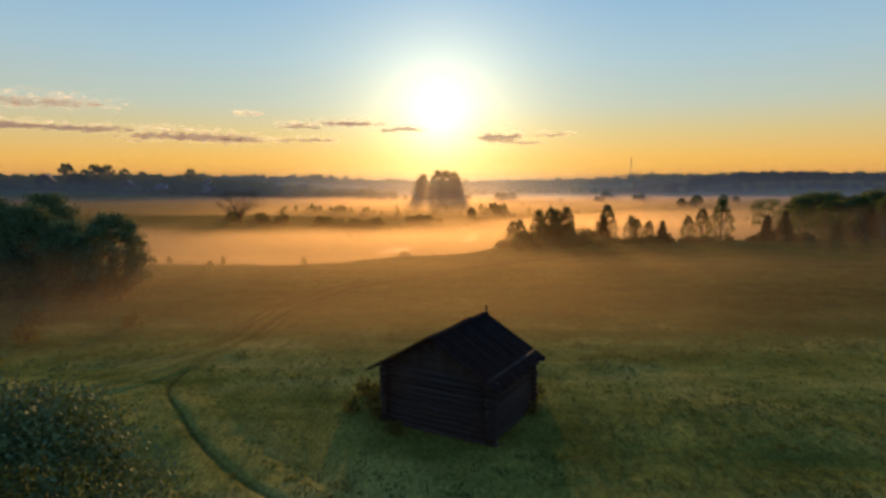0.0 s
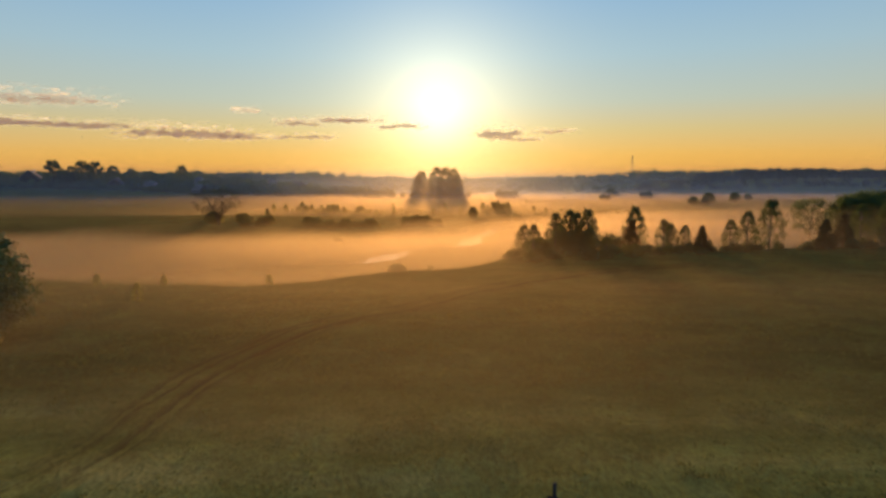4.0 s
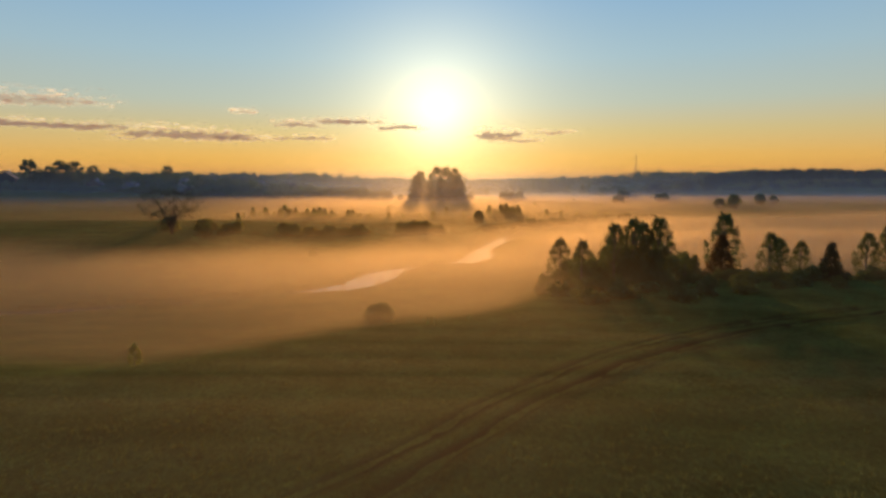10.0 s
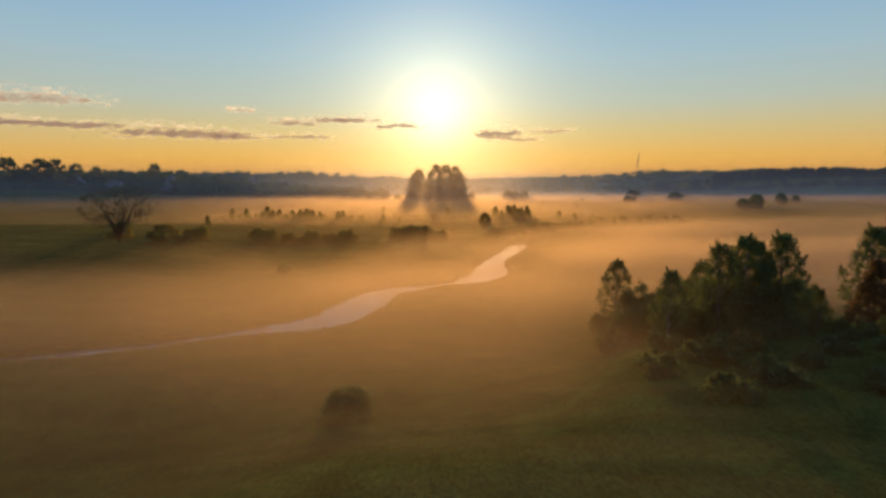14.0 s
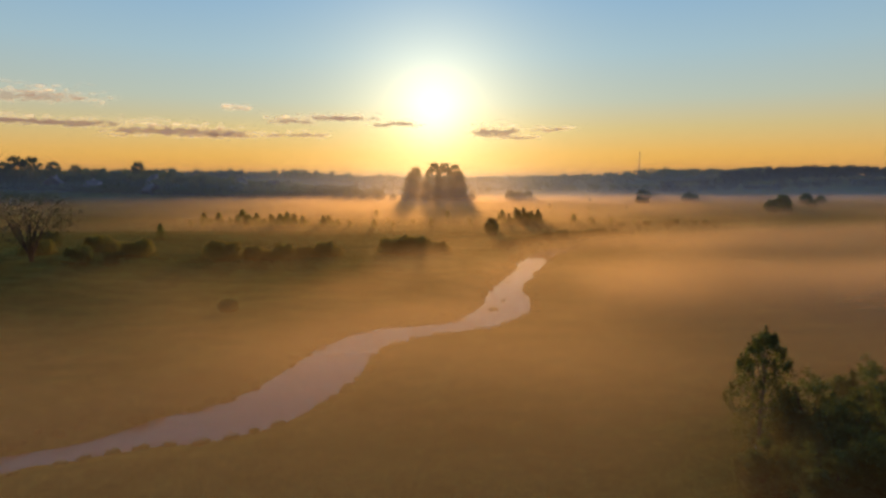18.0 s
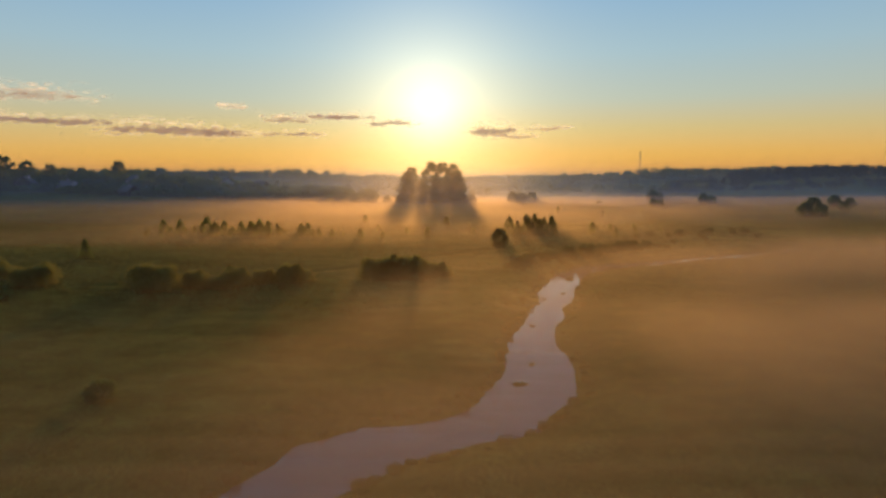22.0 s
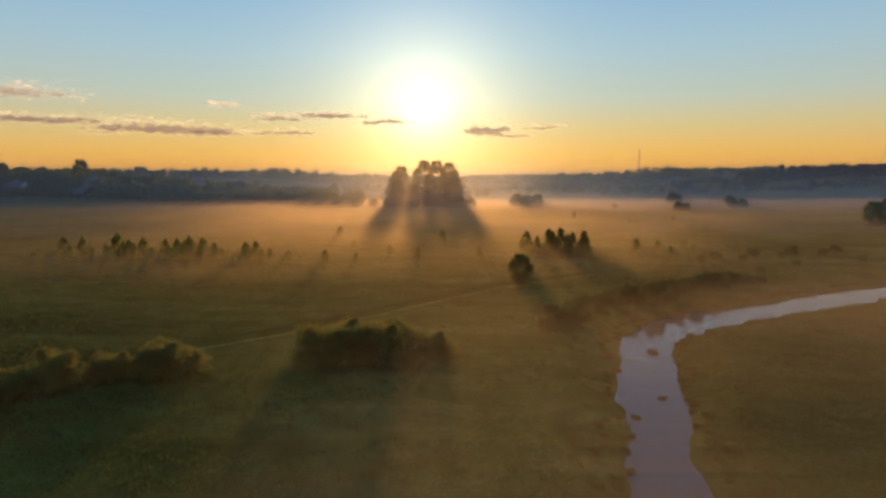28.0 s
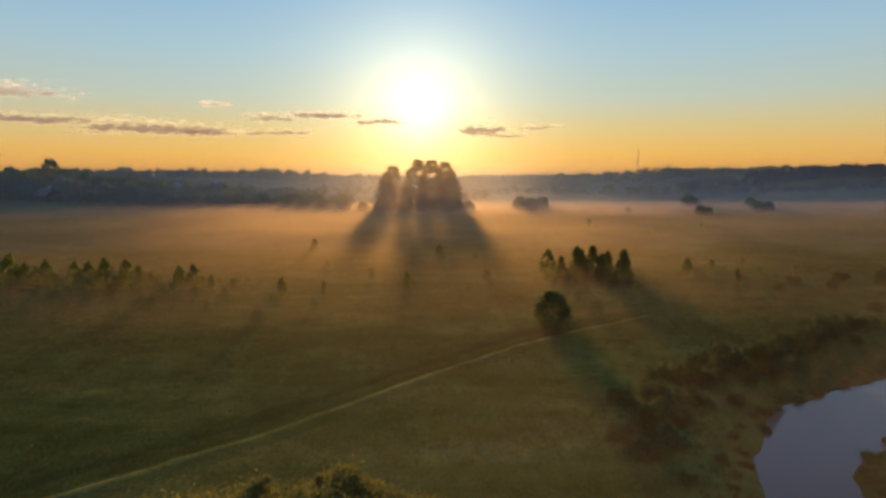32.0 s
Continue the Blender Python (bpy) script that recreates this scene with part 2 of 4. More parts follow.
SLATE = solid("roof_sheet", (0.05, 0.05, 0.055), (0.09, 0.085, 0.085), (0.14, 0.13, 0.125), 0.6, 0.7, 0.1)
STEEL = solid("galvanised_steel", (0.18, 0.18, 0.19), (0.28, 0.28, 0.29), (0.38, 0.38, 0.39), 0.8, 0.5, 0.05, metal=0.6)
PANE = solid("dark_glass", (0.015, 0.016, 0.018), (0.02, 0.022, 0.025), (0.03, 0.032, 0.036), 0.5, 0.1, 0.0)

# ---- building helpers ----
rng = np.random.default_rng(7)


def smooth(a, b, v):
    u = np.clip((np.asarray(v, float) - a) / (b - a), 0, 1)
    return u * u * (3 - 2 * u)


LATTICE = np.random.default_rng(3).random((256, 256))


def ripple(x, y, size):
    """Smooth value noise in 0..1 at that size in metres."""
    x, y = np.asarray(x, float) / size, np.asarray(y, float) / size
    i, j = np.floor(x).astype(int), np.floor(y).astype(int)
    u, v = x - i, y - j
    u, v = u * u * (3 - 2 * u), v * v * (3 - 2 * v)
    at = lambda a, b: LATTICE[a % 256, b % 256]
    return (at(i, j) * (1 - u) + at(i + 1, j) * u) * (1 - v) + (at(i, j + 1) * (1 - u) + at(i + 1, j + 1) * u) * v


def billow(x, y, size):
    return 0.5 * ripple(x, y, size) + 0.3 * ripple(x + 37, y + 11, size / 2.3) + 0.2 * ripple(x + 91, y + 53, size / 5.1)


def mesh_of(name, verts, faces, mat, shade=False):
    me = bpy.data.meshes.new(name)
    verts = np.asarray(verts, np.float32)
    if isinstance(faces, np.ndarray):
        k = faces.shape[1]
        me.vertices.add(len(verts))
        me.vertices.foreach_set("co", verts.ravel())
        me.loops.add(faces.size)
        me.loops.foreach_set("vertex_index", faces.astype(np.int32).ravel())
        me.polygons.add(len(faces))
        me.polygons.foreach_set("loop_start", np.arange(0, faces.size, k, dtype=np.int32))
        me.update(calc_edges=True)
    else:
        me.from_pydata(verts.tolist(), [], faces)
    me.materials.append(mat)
    if shade:
        me.polygons.foreach_set("use_smooth", [True] * len(me.polygons))
    me.update()
    return me


def attribute(me, name, values):
    me.attributes.new(name, "FLOAT", "POINT").data.foreach_set("value", np.asarray(values, np.float32).ravel())


def grid_faces(nu, nv):
    a = (np.arange(nv - 1)[:, None] * nu + np.arange(nu - 1)[None]).ravel()
    return np.stack([a, a + 1, a + 1 + nu, a + nu], 1)


def under(ob, parent, m=None):
    ob.parent = parent
    if m is not None:
        ob.matrix_basis = m
    return ob


def part(name, bm, mat, parent, label="", m=None):
    me = bpy.data.meshes.new(name)
    bm.to_mesh(me)
    bm.free()
    me.materials.append(mat)
    ob = under(new(name, me), parent, m)
    return tagged(ob, label) if label else ob


def box_bm(x0, y0, z0, x1, y1, z1, bevel=0.0):
    bm = bmesh.new()
    bmesh.ops.create_cube(bm, size=1, matrix=Matrix.Translation(((x0 + x1) / 2, (y0 + y1) / 2, (z0 + z1) / 2)) @ Matrix.Diagonal((x1 - x0, y1 - y0, z1 - z0, 1)))
    if bevel:
        bmesh.ops.bevel(bm, geom=bm.edges[:], offset=bevel, segments=1, affect="EDGES")
    return bm


def tube(path, radii, sides=6):
    """Vertices and quads of a tapered tube along a path."""
    path = [Vector(p) for p in path]
    vs, fs = [], []
    for i, p in enumerate(path):
        way = (path[min(i + 1, len(path) - 1)] - path[max(i - 1, 0)]).normalized()
        side = way.orthogonal().normalized()
        other = way.cross(side)
        for k in range(sides):
            a = 2 * math.pi * k / sides
            vs.append(p + (side * math.cos(a) + other * math.sin(a)) * radii[i])
    for i in range(len(path) - 1):
        for k in range(sides):
            a, b = i * sides + k, i * sides + (k + 1) % sides
            fs.append((a, b, b + sides, a + sides))
    return vs, fs


def join(pieces):
    vs, fs = [], []
    for v, f in pieces:
        n = len(vs)
        vs += list(v)
        fs += [tuple(i + n for i in q) for q in f]
    return vs, fs


# ---- the lie of the land ----
RIVER = np.array([(-140, 79), (-95, 98), (-62, 107), (-42, 112), (-28.3, 117.8), (-22, 121.5), (-16.2, 125), (-12.2, 129.6), (-10.8, 135.5), (-9.4, 141), (-6.7, 145.2), (-2.0, 147.5), (1.9, 149.8), (4.7, 154), (6.4, 159.2), (7.2, 164), (7.8, 168.5), (9.0, 173.8), (10.5, 178.5),
                  (11.6, 182.5), (12.8, 186), (14.1, 191), (16.7, 198), (18.4, 204), (21.7, 208.8), (26.7, 213.2), (34.5, 217.4), (46, 222.3), (62, 230), (92, 239), (140, 247), (220, 262), (340, 285)])
WIDTH = np.array([7, 7, 4.5, 3, 2.6, 3.2, 4.8, 5.4, 5.2, 5.2, 5.4, 4.8, 5.4, 5.8, 5.2, 4.9, 4.4, 3.6, 4.6, 5.2, 4.6, 4.6, 4.6, 5.0, 5.0, 5.4, 6.0, 6.4, 6.5, 7, 8, 8, 8])


def spline(points, step):
    p = np.vstack([2 * points[0] - points[1], points, 2 * points[-1] - points[-2]])
    outp = []
    for i in range(1, len(p) - 2):
        n = max(2, int(np.linalg.norm(p[i + 1] - p[i]) / step))
        u = np.linspace(0, 1, n, endpoint=False)[:, None]
        outp.append(0.5 * (2 * p[i] + (p[i + 1] - p[i - 1]) * u + (2 * p[i - 1] - 5 * p[i] + 4 * p[i + 1] - p[i + 2]) * u ** 2 + (3 * p[i] - p[i - 1] - 3 * p[i + 1] + p[i + 2]) * u ** 3))
    return np.vstack(outp + [points[-1:]])


RIVER_FINE = spline(np.c_[RIVER, WIDTH], 1.2)
TRACKS = [spline(np.array(p, float), 1.0) for p in (
    [(-24, 22), (-19, 26), (-15, 31), (-13, 37), (-12.9, 43), (-12.4, 47), (-11, 51), (-9.3, 55), (-6.3, 59.4), (-2.6, 63), (1.2, 67.8), (5.2, 72.3), (10.4, 77), (16, 80.7), (22, 84), (32, 88)],
    [(-13.3, 33), (-13.4, 29), (-12.8, 26.7), (-10.8, 23.6), (-8.8, 20.9), (-6.8, 19), (-4.5, 17)],
    [(-45, 186), (-33, 195), (-24, 201), (-19.6, 204), (-15.6, 207.4), (-10.4, 211.8), (-3.6, 218.8), (2, 224.3), (10, 231), (24, 240)],
    [(-8, 57), (-3, 57.2), (2, 56), (8.5, 54.5), (16, 52), (24, 50), (40, 48)])]


def near(line, x, y):
    """Distance to a line, and the nearest point's own width where it has one."""
    x, y = np.asarray(x, float), np.asarray(y, float)
    best, wide = np.full(x.shape, 1e9), np.zeros(x.shape)
    box = (x > line[:, 0].min() - 14) & (x < line[:, 0].max() + 14) & (y > line[:, 1].min() - 14) & (y < line[:, 1].max() + 14)
    px_, py_ = x[box], y[box]
    if not len(px_):
        return best, wide
    b, w = np.full(px_.shape, 1e9), np.zeros(px_.shape)
    for row in line:
        d = np.hypot(px_ - row[0], py_ - row[1])
        hit = d < b
        b[hit] = d[hit]
        if len(row) > 2:
            w[hit] = row[2]
    best[box], wide[box] = b, w
    return best, wide


CREST_X = [-400, -60, -30, -20, -12, -4, 4, 10, 30, 60, 110, 400]
CREST_Y = [70, 78, 74, 73, 77, 84, 88, 97, 103, 106, 112, 130]


def land(x, y, fine=True):
    x, y = np.asarray(x, float), np.asarray(y, float)
    crest = np.interp(x, CREST_X, CREST_Y) + 2.5 * (ripple(x, y * 0, 9) - 0.5)
    z = 1.0 - 0.7 * smooth(20, 100, y) + 0.5 * (billow(x, y, 22) - 0.5)
    drop = 0.35 * smooth(-1, 9, y - crest) + 0.65 * smooth(2, 28, y - crest)
    floor = -3.8 + 0.5 * (billow(x + 5, y, 30) - 0.5)
    floor = floor + 2.3 * smooth(-28, -62, x) * smooth(135, 165, y) * (1 - smooth(205, 245, y))
    z = z * (1 - drop) + floor * drop
    z = z + 9.5 * smooth(430, 545, y) * smooth(-70, -240, x) * (1 - smooth(640, 690, y) * (1 - smooth(790, 860, y)) * smooth(-260, -200, x)) + 14 * smooth(540, 700, y) * smooth(150, 420, x)
    z = z + 3 * smooth(700, 1300, y)
    if fine:
        d, w = near(RIVER_FINE, x, y)
        edge = d - w / 2 + 0.9 * (ripple(x, y, 2.4) - 0.5) + 1.3 * (ripple(x, y, 6) - 0.5)
        z = np.where(drop > 0.3, np.minimum(z, -6.2 + 1.5 * smooth(-1.6, 0.6, edge) + 1.6 * smooth(0.4, 6, edge) + 40 * smooth(5, 14, edge)), z)
        z = z + 0.16 * (ripple(x, y, 1.7) - 0.5)
    return z


def ground_at(x, y):
    return float(land(np.array([x]), np.array([y]))[0])


gx = np.r_[-4200, -3000, -2000, -1400, -1000, -700, -500, -360, -260, -190, -140, -110, np.arange(-88, 88, 1.1), 92, 110, 140, 190, 260, 360, 500, 700, 1000, 1400, 2000, 3000, 4200]
gy = np.r_[-300, -120, -60, -30, np.arange(-12, 300, 1.1), 303, 312, 325, 345, 370, 400, 440, 480, 520, 560, 600, 640, 690, 740, 800, 900, 1050, 1300, 1700, 2400, 3400, 4600]
GX, GY = np.meshgrid(gx, gy)
fx, fy = GX.ravel(), GY.ravel()
gz = land(fx, fy)
worn = np.zeros(len(fx))
for k, line in enumerate(TRACKS):
    d, _ = near(line, fx, fy)
    half, rut = (0.85, 0.55) if k in (0, 2) else (0.0, 0.45)
    groove = np.exp(-((d - half) / rut) ** 2)
    gz = gz - (0 * d, 0.22 * smooth(1.7, 0.9, d), 0.30 * smooth(2.6, 1.2, d), 0.12 * groove)[k]
    worn = np.maximum(worn, groove * (0.6 if k == 3 else 0.0))
me = mesh_of("ground", np.c_[fx, fy, gz], grid_faces(len(gx), len(gy)), GRASS, True)
# paler grass round the barn, and some on the flat, varied by place
attribute(me, "pale_grass", 1 - 0.85 * smooth(30, 50, fy - 0.1 * fx + 16 * (billow(fx, fy, 14) - 0.5)) + (0.32 - 0.27 * smooth(-8, -42, fx)) * (1 - 0.85 * smooth(9, 18, fx - 0.3 * (fy - 185)) * smooth(262, 215, fy)) * smooth(140, 172, fy) * smooth(0.25, 0.7, billow(fx, fy * 1.3, 18)))
attribute(me, "worn", worn * (0.5 + 0.8 * ripple(fx, fy, 3)))
tagged(new("ground", me), "rough green and olive meadow falling to a river flat", "meadow", kind="structure")



def hay_of(x, y):
    """How far the ground takes the paler hay colour rather than rough grass."""
    return 1 - 0.85 * smooth(30, 50, y - 0.1 * x + 16 * (billow(x, y, 14) - 0.5))


def track(line, name, label, columns):
    """A worn way along a line; columns: distance across, height, wear, hay."""
    way_ = np.gradient(line, axis=0)
    way_ /= np.linalg.norm(way_, axis=1)[:, None]
    side_ = np.c_[-way_[:, 1], way_[:, 0]]
    vs, wear, hay_ = [], [], []
    for s, up, w, hy_ in columns:
        p = line + side_ * (s + 0.25 * (ripple(line[:, 0], line[:, 1] + s, 3.0) - 0.5))[:, None]
        vs.append(np.c_[p, land(p[:, 0], p[:, 1]) + up + 0.05 * (ripple(p[:, 0], p[:, 1], 0.9) - 0.5)])
        # the farm track's near wear is faded to imitate mist over it
        wear.append(np.full(len(p), w) * (0.6 + 0.7 * ripple(p[:, 0] + 3, p[:, 1], 2.2)) * (0.3 + 0.7 * smooth(30, 46, p[:, 1]) if name == "farm_track" else 1.0))
        hay_.append(np.full(len(p), hy_) if line[0, 1] > 100 else hy_ * hay_of(p[:, 0], p[:, 1]))
    m_ = mesh_of(name, np.stack(vs, 1).reshape(-1, 3), grid_faces(len(columns), len(line)), GRASS, True)
    attribute(m_, "worn", np.clip(np.stack(wear, 1), 0, 1))
    attribute(m_, "pale_grass", np.stack(hay_, 1))
    tagged(new(name, m_), label, "track", kind="structure")


RUTS = [(-2.1, -0.12, 0, 1), (-1.7, 0.05, 0, 1), (-1.3, 0.04, 0.45, 1), (-0.95, -0.03, 1.0, 1), (-0.6, 0.02, 0.85, 1), (-0.2, 0.07, 0, 1), (0.2, 0.07, 0, 1), (0.6, 0.02, 0.85, 1), (0.95, -0.03, 1.0, 1), (1.3, 0.04, 0.45, 1), (1.7, 0.05, 0, 1), (2.1, -0.12, 0, 1)]
track(TRACKS[0], "farm_track", "two-rutted dirt track through the hay meadow", RUTS)
track(TRACKS[1], "footpath", "narrow trodden path through the grass", [(-1.9, -0.06, 0, 1), (-1.2, 0.0, 0, 1), (-0.5, 0.01, 0, 1), (-0.16, 0.0, 0.1, 0.9), (-0.05, -0.04, 0.42, 0.75), (0.06, -0.04, 0.42, 0.75), (0.17, 0.01, 0.08, 1), (0.5, 0.03, 0, 1), (1.2, 0.0, 0, 1), (1.9, -0.06, 0, 1)])
track(TRACKS[2], "flat_track", "grassy rutted track with a pale verge across the flat", [(-3.0, -0.08, 0, 0.2), (-2.2, 0.0, 0, 0.25), (-1.4, 0.02, 0, 0.25), (-1.1, 0.06, 0, 0.8), (-0.95, 0.06, 0, 0.9), (-0.75, 0.0, 0.0, 0.15), (-0.3, -0.08, 0.05, 0.04), (0.3, -0.05, 0.0, 0.1), (0.8, -0.05, 0.0, 0.1), (1.2, -0.08, 0.05, 0.04), (1.7, -0.02, 0.0, 0.12), (2.3, 0.0, 0.0, 0.2), (3.0, -0.08, 0, 0.2)])

# the river, a strip that dips under its banks
way = np.gradient(RIVER_FINE[:, :2], axis=0)
way /= np.linalg.norm(way, axis=1)[:, None]
across = np.c_[-way[:, 1], way[:, 0]]
strip = [np.c_[RIVER_FINE[:, :2] + across * (s * (RIVER_FINE[:, 2:] / 2 + 1.6)), np.full(len(RIVER_FINE), -5.0)] for s in (-1, -0.33, 0.33, 1)]
wv = np.stack(strip, 1).reshape(-1, 3)
tagged(new("river", mesh_of("river", wv, grid_faces(4, len(RIVER_FINE)), WATER, True)), "still narrow river reflecting the pale morning sky", "river", kind="structure")


# ---- trees and bushes ----
def leaf_cloud(spots, each, size, gen, flat=0.7):
    """Small leaf quads strewn round the middles of clumps; spots: (x, y, z, radius)."""
    spots = np.asarray(spots, float)
    n = len(spots) * each
    c = np.repeat(spots, each, 0)
    dirs = gen.normal(size=(n, 3))
    dirs /= np.linalg.norm(dirs, axis=1)[:, None]
    r = c[:, 3] * gen.random(n) ** 0.45
    p = c[:, :3] + dirs * r[:, None] * np.array([1, 1, flat])
    a = gen.normal(size=(n, 3))
    a /= np.linalg.norm(a, axis=1)[:, None]
    b = np.cross(a, gen.normal(size=(n, 3)))
    b /= np.linalg.norm(b, axis=1)[:, None]
    s = size * (0.6 + 0.8 * gen.random(n))[:, None]
    quad = np.stack([p - a * s, p + b * s * 0.55, p + a * s, p - b * s * 0.55], 1)
    return quad.reshape(-1, 3), np.arange(4 * n).reshape(-1, 4)


def crown_spots(kind, h, w, n, gen):
    """Middles of the leaf clumps of a crown h tall and w wide."""
    spots = []
    lobes = [(0, 0, 0.86, 0.62)]
    for k in range(9):
        b, far = k * 0.698 + 0.4 * gen.random(), 0.3 + 0.4 * gen.random()
        lobes.append((far * math.cos(b), far * math.sin(b), (0.5 + 0.5 * gen.random()) * (1.12 - 0.35 * far), 0.3 + 0.2 * gen.random()))
    for i in range(n):
        a = gen.random() * 2 * math.pi
        if kind == "round":
            u = gen.random()
            z = h * (0.07 + 0.89 * u)
            prof = math.sin(math.pi * (0.20 + 0.74 * u)) ** 0.7
        elif kind == "great":
            u = gen.random()
            z = h * (0.05 + 0.92 * u)
            prof = math.sin(math.pi * (0.28 + 0.70 * u)) ** 0.6
            if u > 0.5 and ripple(a * 2.6 + 3, z * 0.55, 1.0) > 0.68:
                continue
        elif kind == "vase":
            u = gen.random() ** 0.8
            z = h * (0.36 + 0.60 * u)
            prof = math.sin(math.pi * (0.25 + 0.66 * u)) ** 0.6
        elif kind == "fan":
            u = gen.random() ** 0.75
            z = h * (0.30 + 0.66 * u)
            prof = 0.34 + 0.72 * math.sin(math.pi * (0.08 + 0.76 * u)) ** 0.9
        elif kind == "birch":
            u = gen.random() ** 0.95
            z = h * (0.05 + 0.91 * u)
            prof = math.sin(math.pi * (0.14 + 0.83 * u)) ** 0.75 * (1.1 - 0.45 * u) + 0.03
        elif kind == "cone":
            u = gen.random() ** 1.25
            z = h * (0.05 + 0.93 * u)
            prof = (1 - u) ** 0.85 + 0.03
        else:  # several stems with crowns of their own
            lx, ly, lh, lw = lobes[gen.integers(len(lobes))]
            u = gen.random() ** 0.8
            z = h * lh * (0.03 + 0.93 * u)
            rr = w / 2 * lw * math.sqrt(max(0.04, 1 - u ** 2)) * gen.random() ** 0.5
            spots.append((lx * w / 2 + rr * math.cos(a), ly * w / 2 + rr * math.sin(a), z, 0.075 * w * (0.6 + 0.7 * gen.random()) + 0.05))
            continue
        rr = w / 2 * prof * (0.35 + 0.65 * gen.random() ** 0.5) * (0.85 + 0.35 * ripple(a * 3 + 9, z * 1.3, 1.0))
        spots.append((rr * math.cos(a), rr * math.sin(a), z, {"cone": 0.10, "birch": 0.085, "great": 0.10, "fan": 0.07}.get(kind, 0.13) * w * (0.6 + 0.7 * gen.random()) + 0.06))
    if kind in ("bush", "birch", "round"):  # thin shoots that break the outline
        for sp in list(spots[:: max(1, n // (26 if kind == "round" else 40))]):
            if sp[2] < 0.3 * h:
                continue
            away = math.atan2(sp[1], sp[0])
            long_ = 0.012 + 0.014 * gen.random()
            for k in range(3):
                reach = long_ * h * (k + 1)
                spots.append((sp[0] + 0.4 * reach * math.cos(away), sp[1] + 0.4 * reach * math.sin(away), min(sp[2] + reach, h * 1.03), 0.03 * w * (1.1 - 0.3 * k) + 0.02))
    return spots


def tree(name, label, category, kind, h, w, leaf_mat, bark_mat, clumps, each, leaf, seed, stems=1, group=""):
    """A tree as an Empty at its foot with trunk and crown."""
    gen = np.random.default_rng(seed)
    spots = crown_spots(kind, h, w, clumps, gen)
    root = tagged(new(name), label, category, group)
    pieces = []
    tops = []
    for s in range(stems):
        a = 2 * math.pi * s / stems + gen.random()
        lean = (0.05 if stems == 1 else 0.28) * w
        top = (math.cos(a) * lean, math.sin(a) * lean, h * (0.9 if stems == 1 else 0.75))
        r = max(0.03, h * (0.016 if stems == 1 else 0.011))
        path = [(math.cos(a) * 0.1 * (stems > 1), math.sin(a) * 0.1 * (stems > 1), -0.25)]
        for u in (0.15, 0.4, 0.7, 1.0):
            path.append((top[0] * u ** 1.3 + gen.normal() * 0.03 * w * u, top[1] * u ** 1.3 + gen.normal() * 0.03 * w * u, top[2] * u))
        pieces.append(tube(path, [r * 1.5, r, r * 0.8, r * 0.5, r * 0.12], 7))
        tops.append(path)
    for sp in spots[::max(1, len(spots) // (14 if h > 4 else 7))]:
        path = tops[gen.integers(len(tops))]
        u = min(0.95, max(0.12, sp[2] / h * 0.75))
        k = min(3, int(u * 4))
        foot = Vector(path[k]).lerp(Vector(path[k + 1]), u * 4 - k)
        end = Vector(sp[:3])
        r = max(0.012, h * 0.005)
        pieces.append(tube([foot, foot.lerp(end, 0.5) + Vector((0, 0, 0.03 * h)), end], [r, r * 0.6, r * 0.15], 4))
    vs, fs = join(pieces)
    under(new("trunk", mesh_of("trunk", vs, fs, bark_mat, True)), root)
    v, f = leaf_cloud(spots, each, leaf, gen)
    under(new("crown", mesh_of("crown", v, f, leaf_mat)), root)
    return root


def plant(proto, x, y, size=1.0, turn=0.0, sink=0.05, first=[]):
    """A copy of a tree standing on the land; the prototype itself takes the first place."""
    m = pose(x, y, ground_at(x, y) - sink, 0, 0, turn) @ Matrix.Diagonal((size, size, size, 1))
    if proto not in first:
        first.append(proto)
        proto.matrix_basis = m
        return proto
    ob = copy_thing(proto, pose(0, 0, 0))
    ob.matrix_basis = m
    return ob

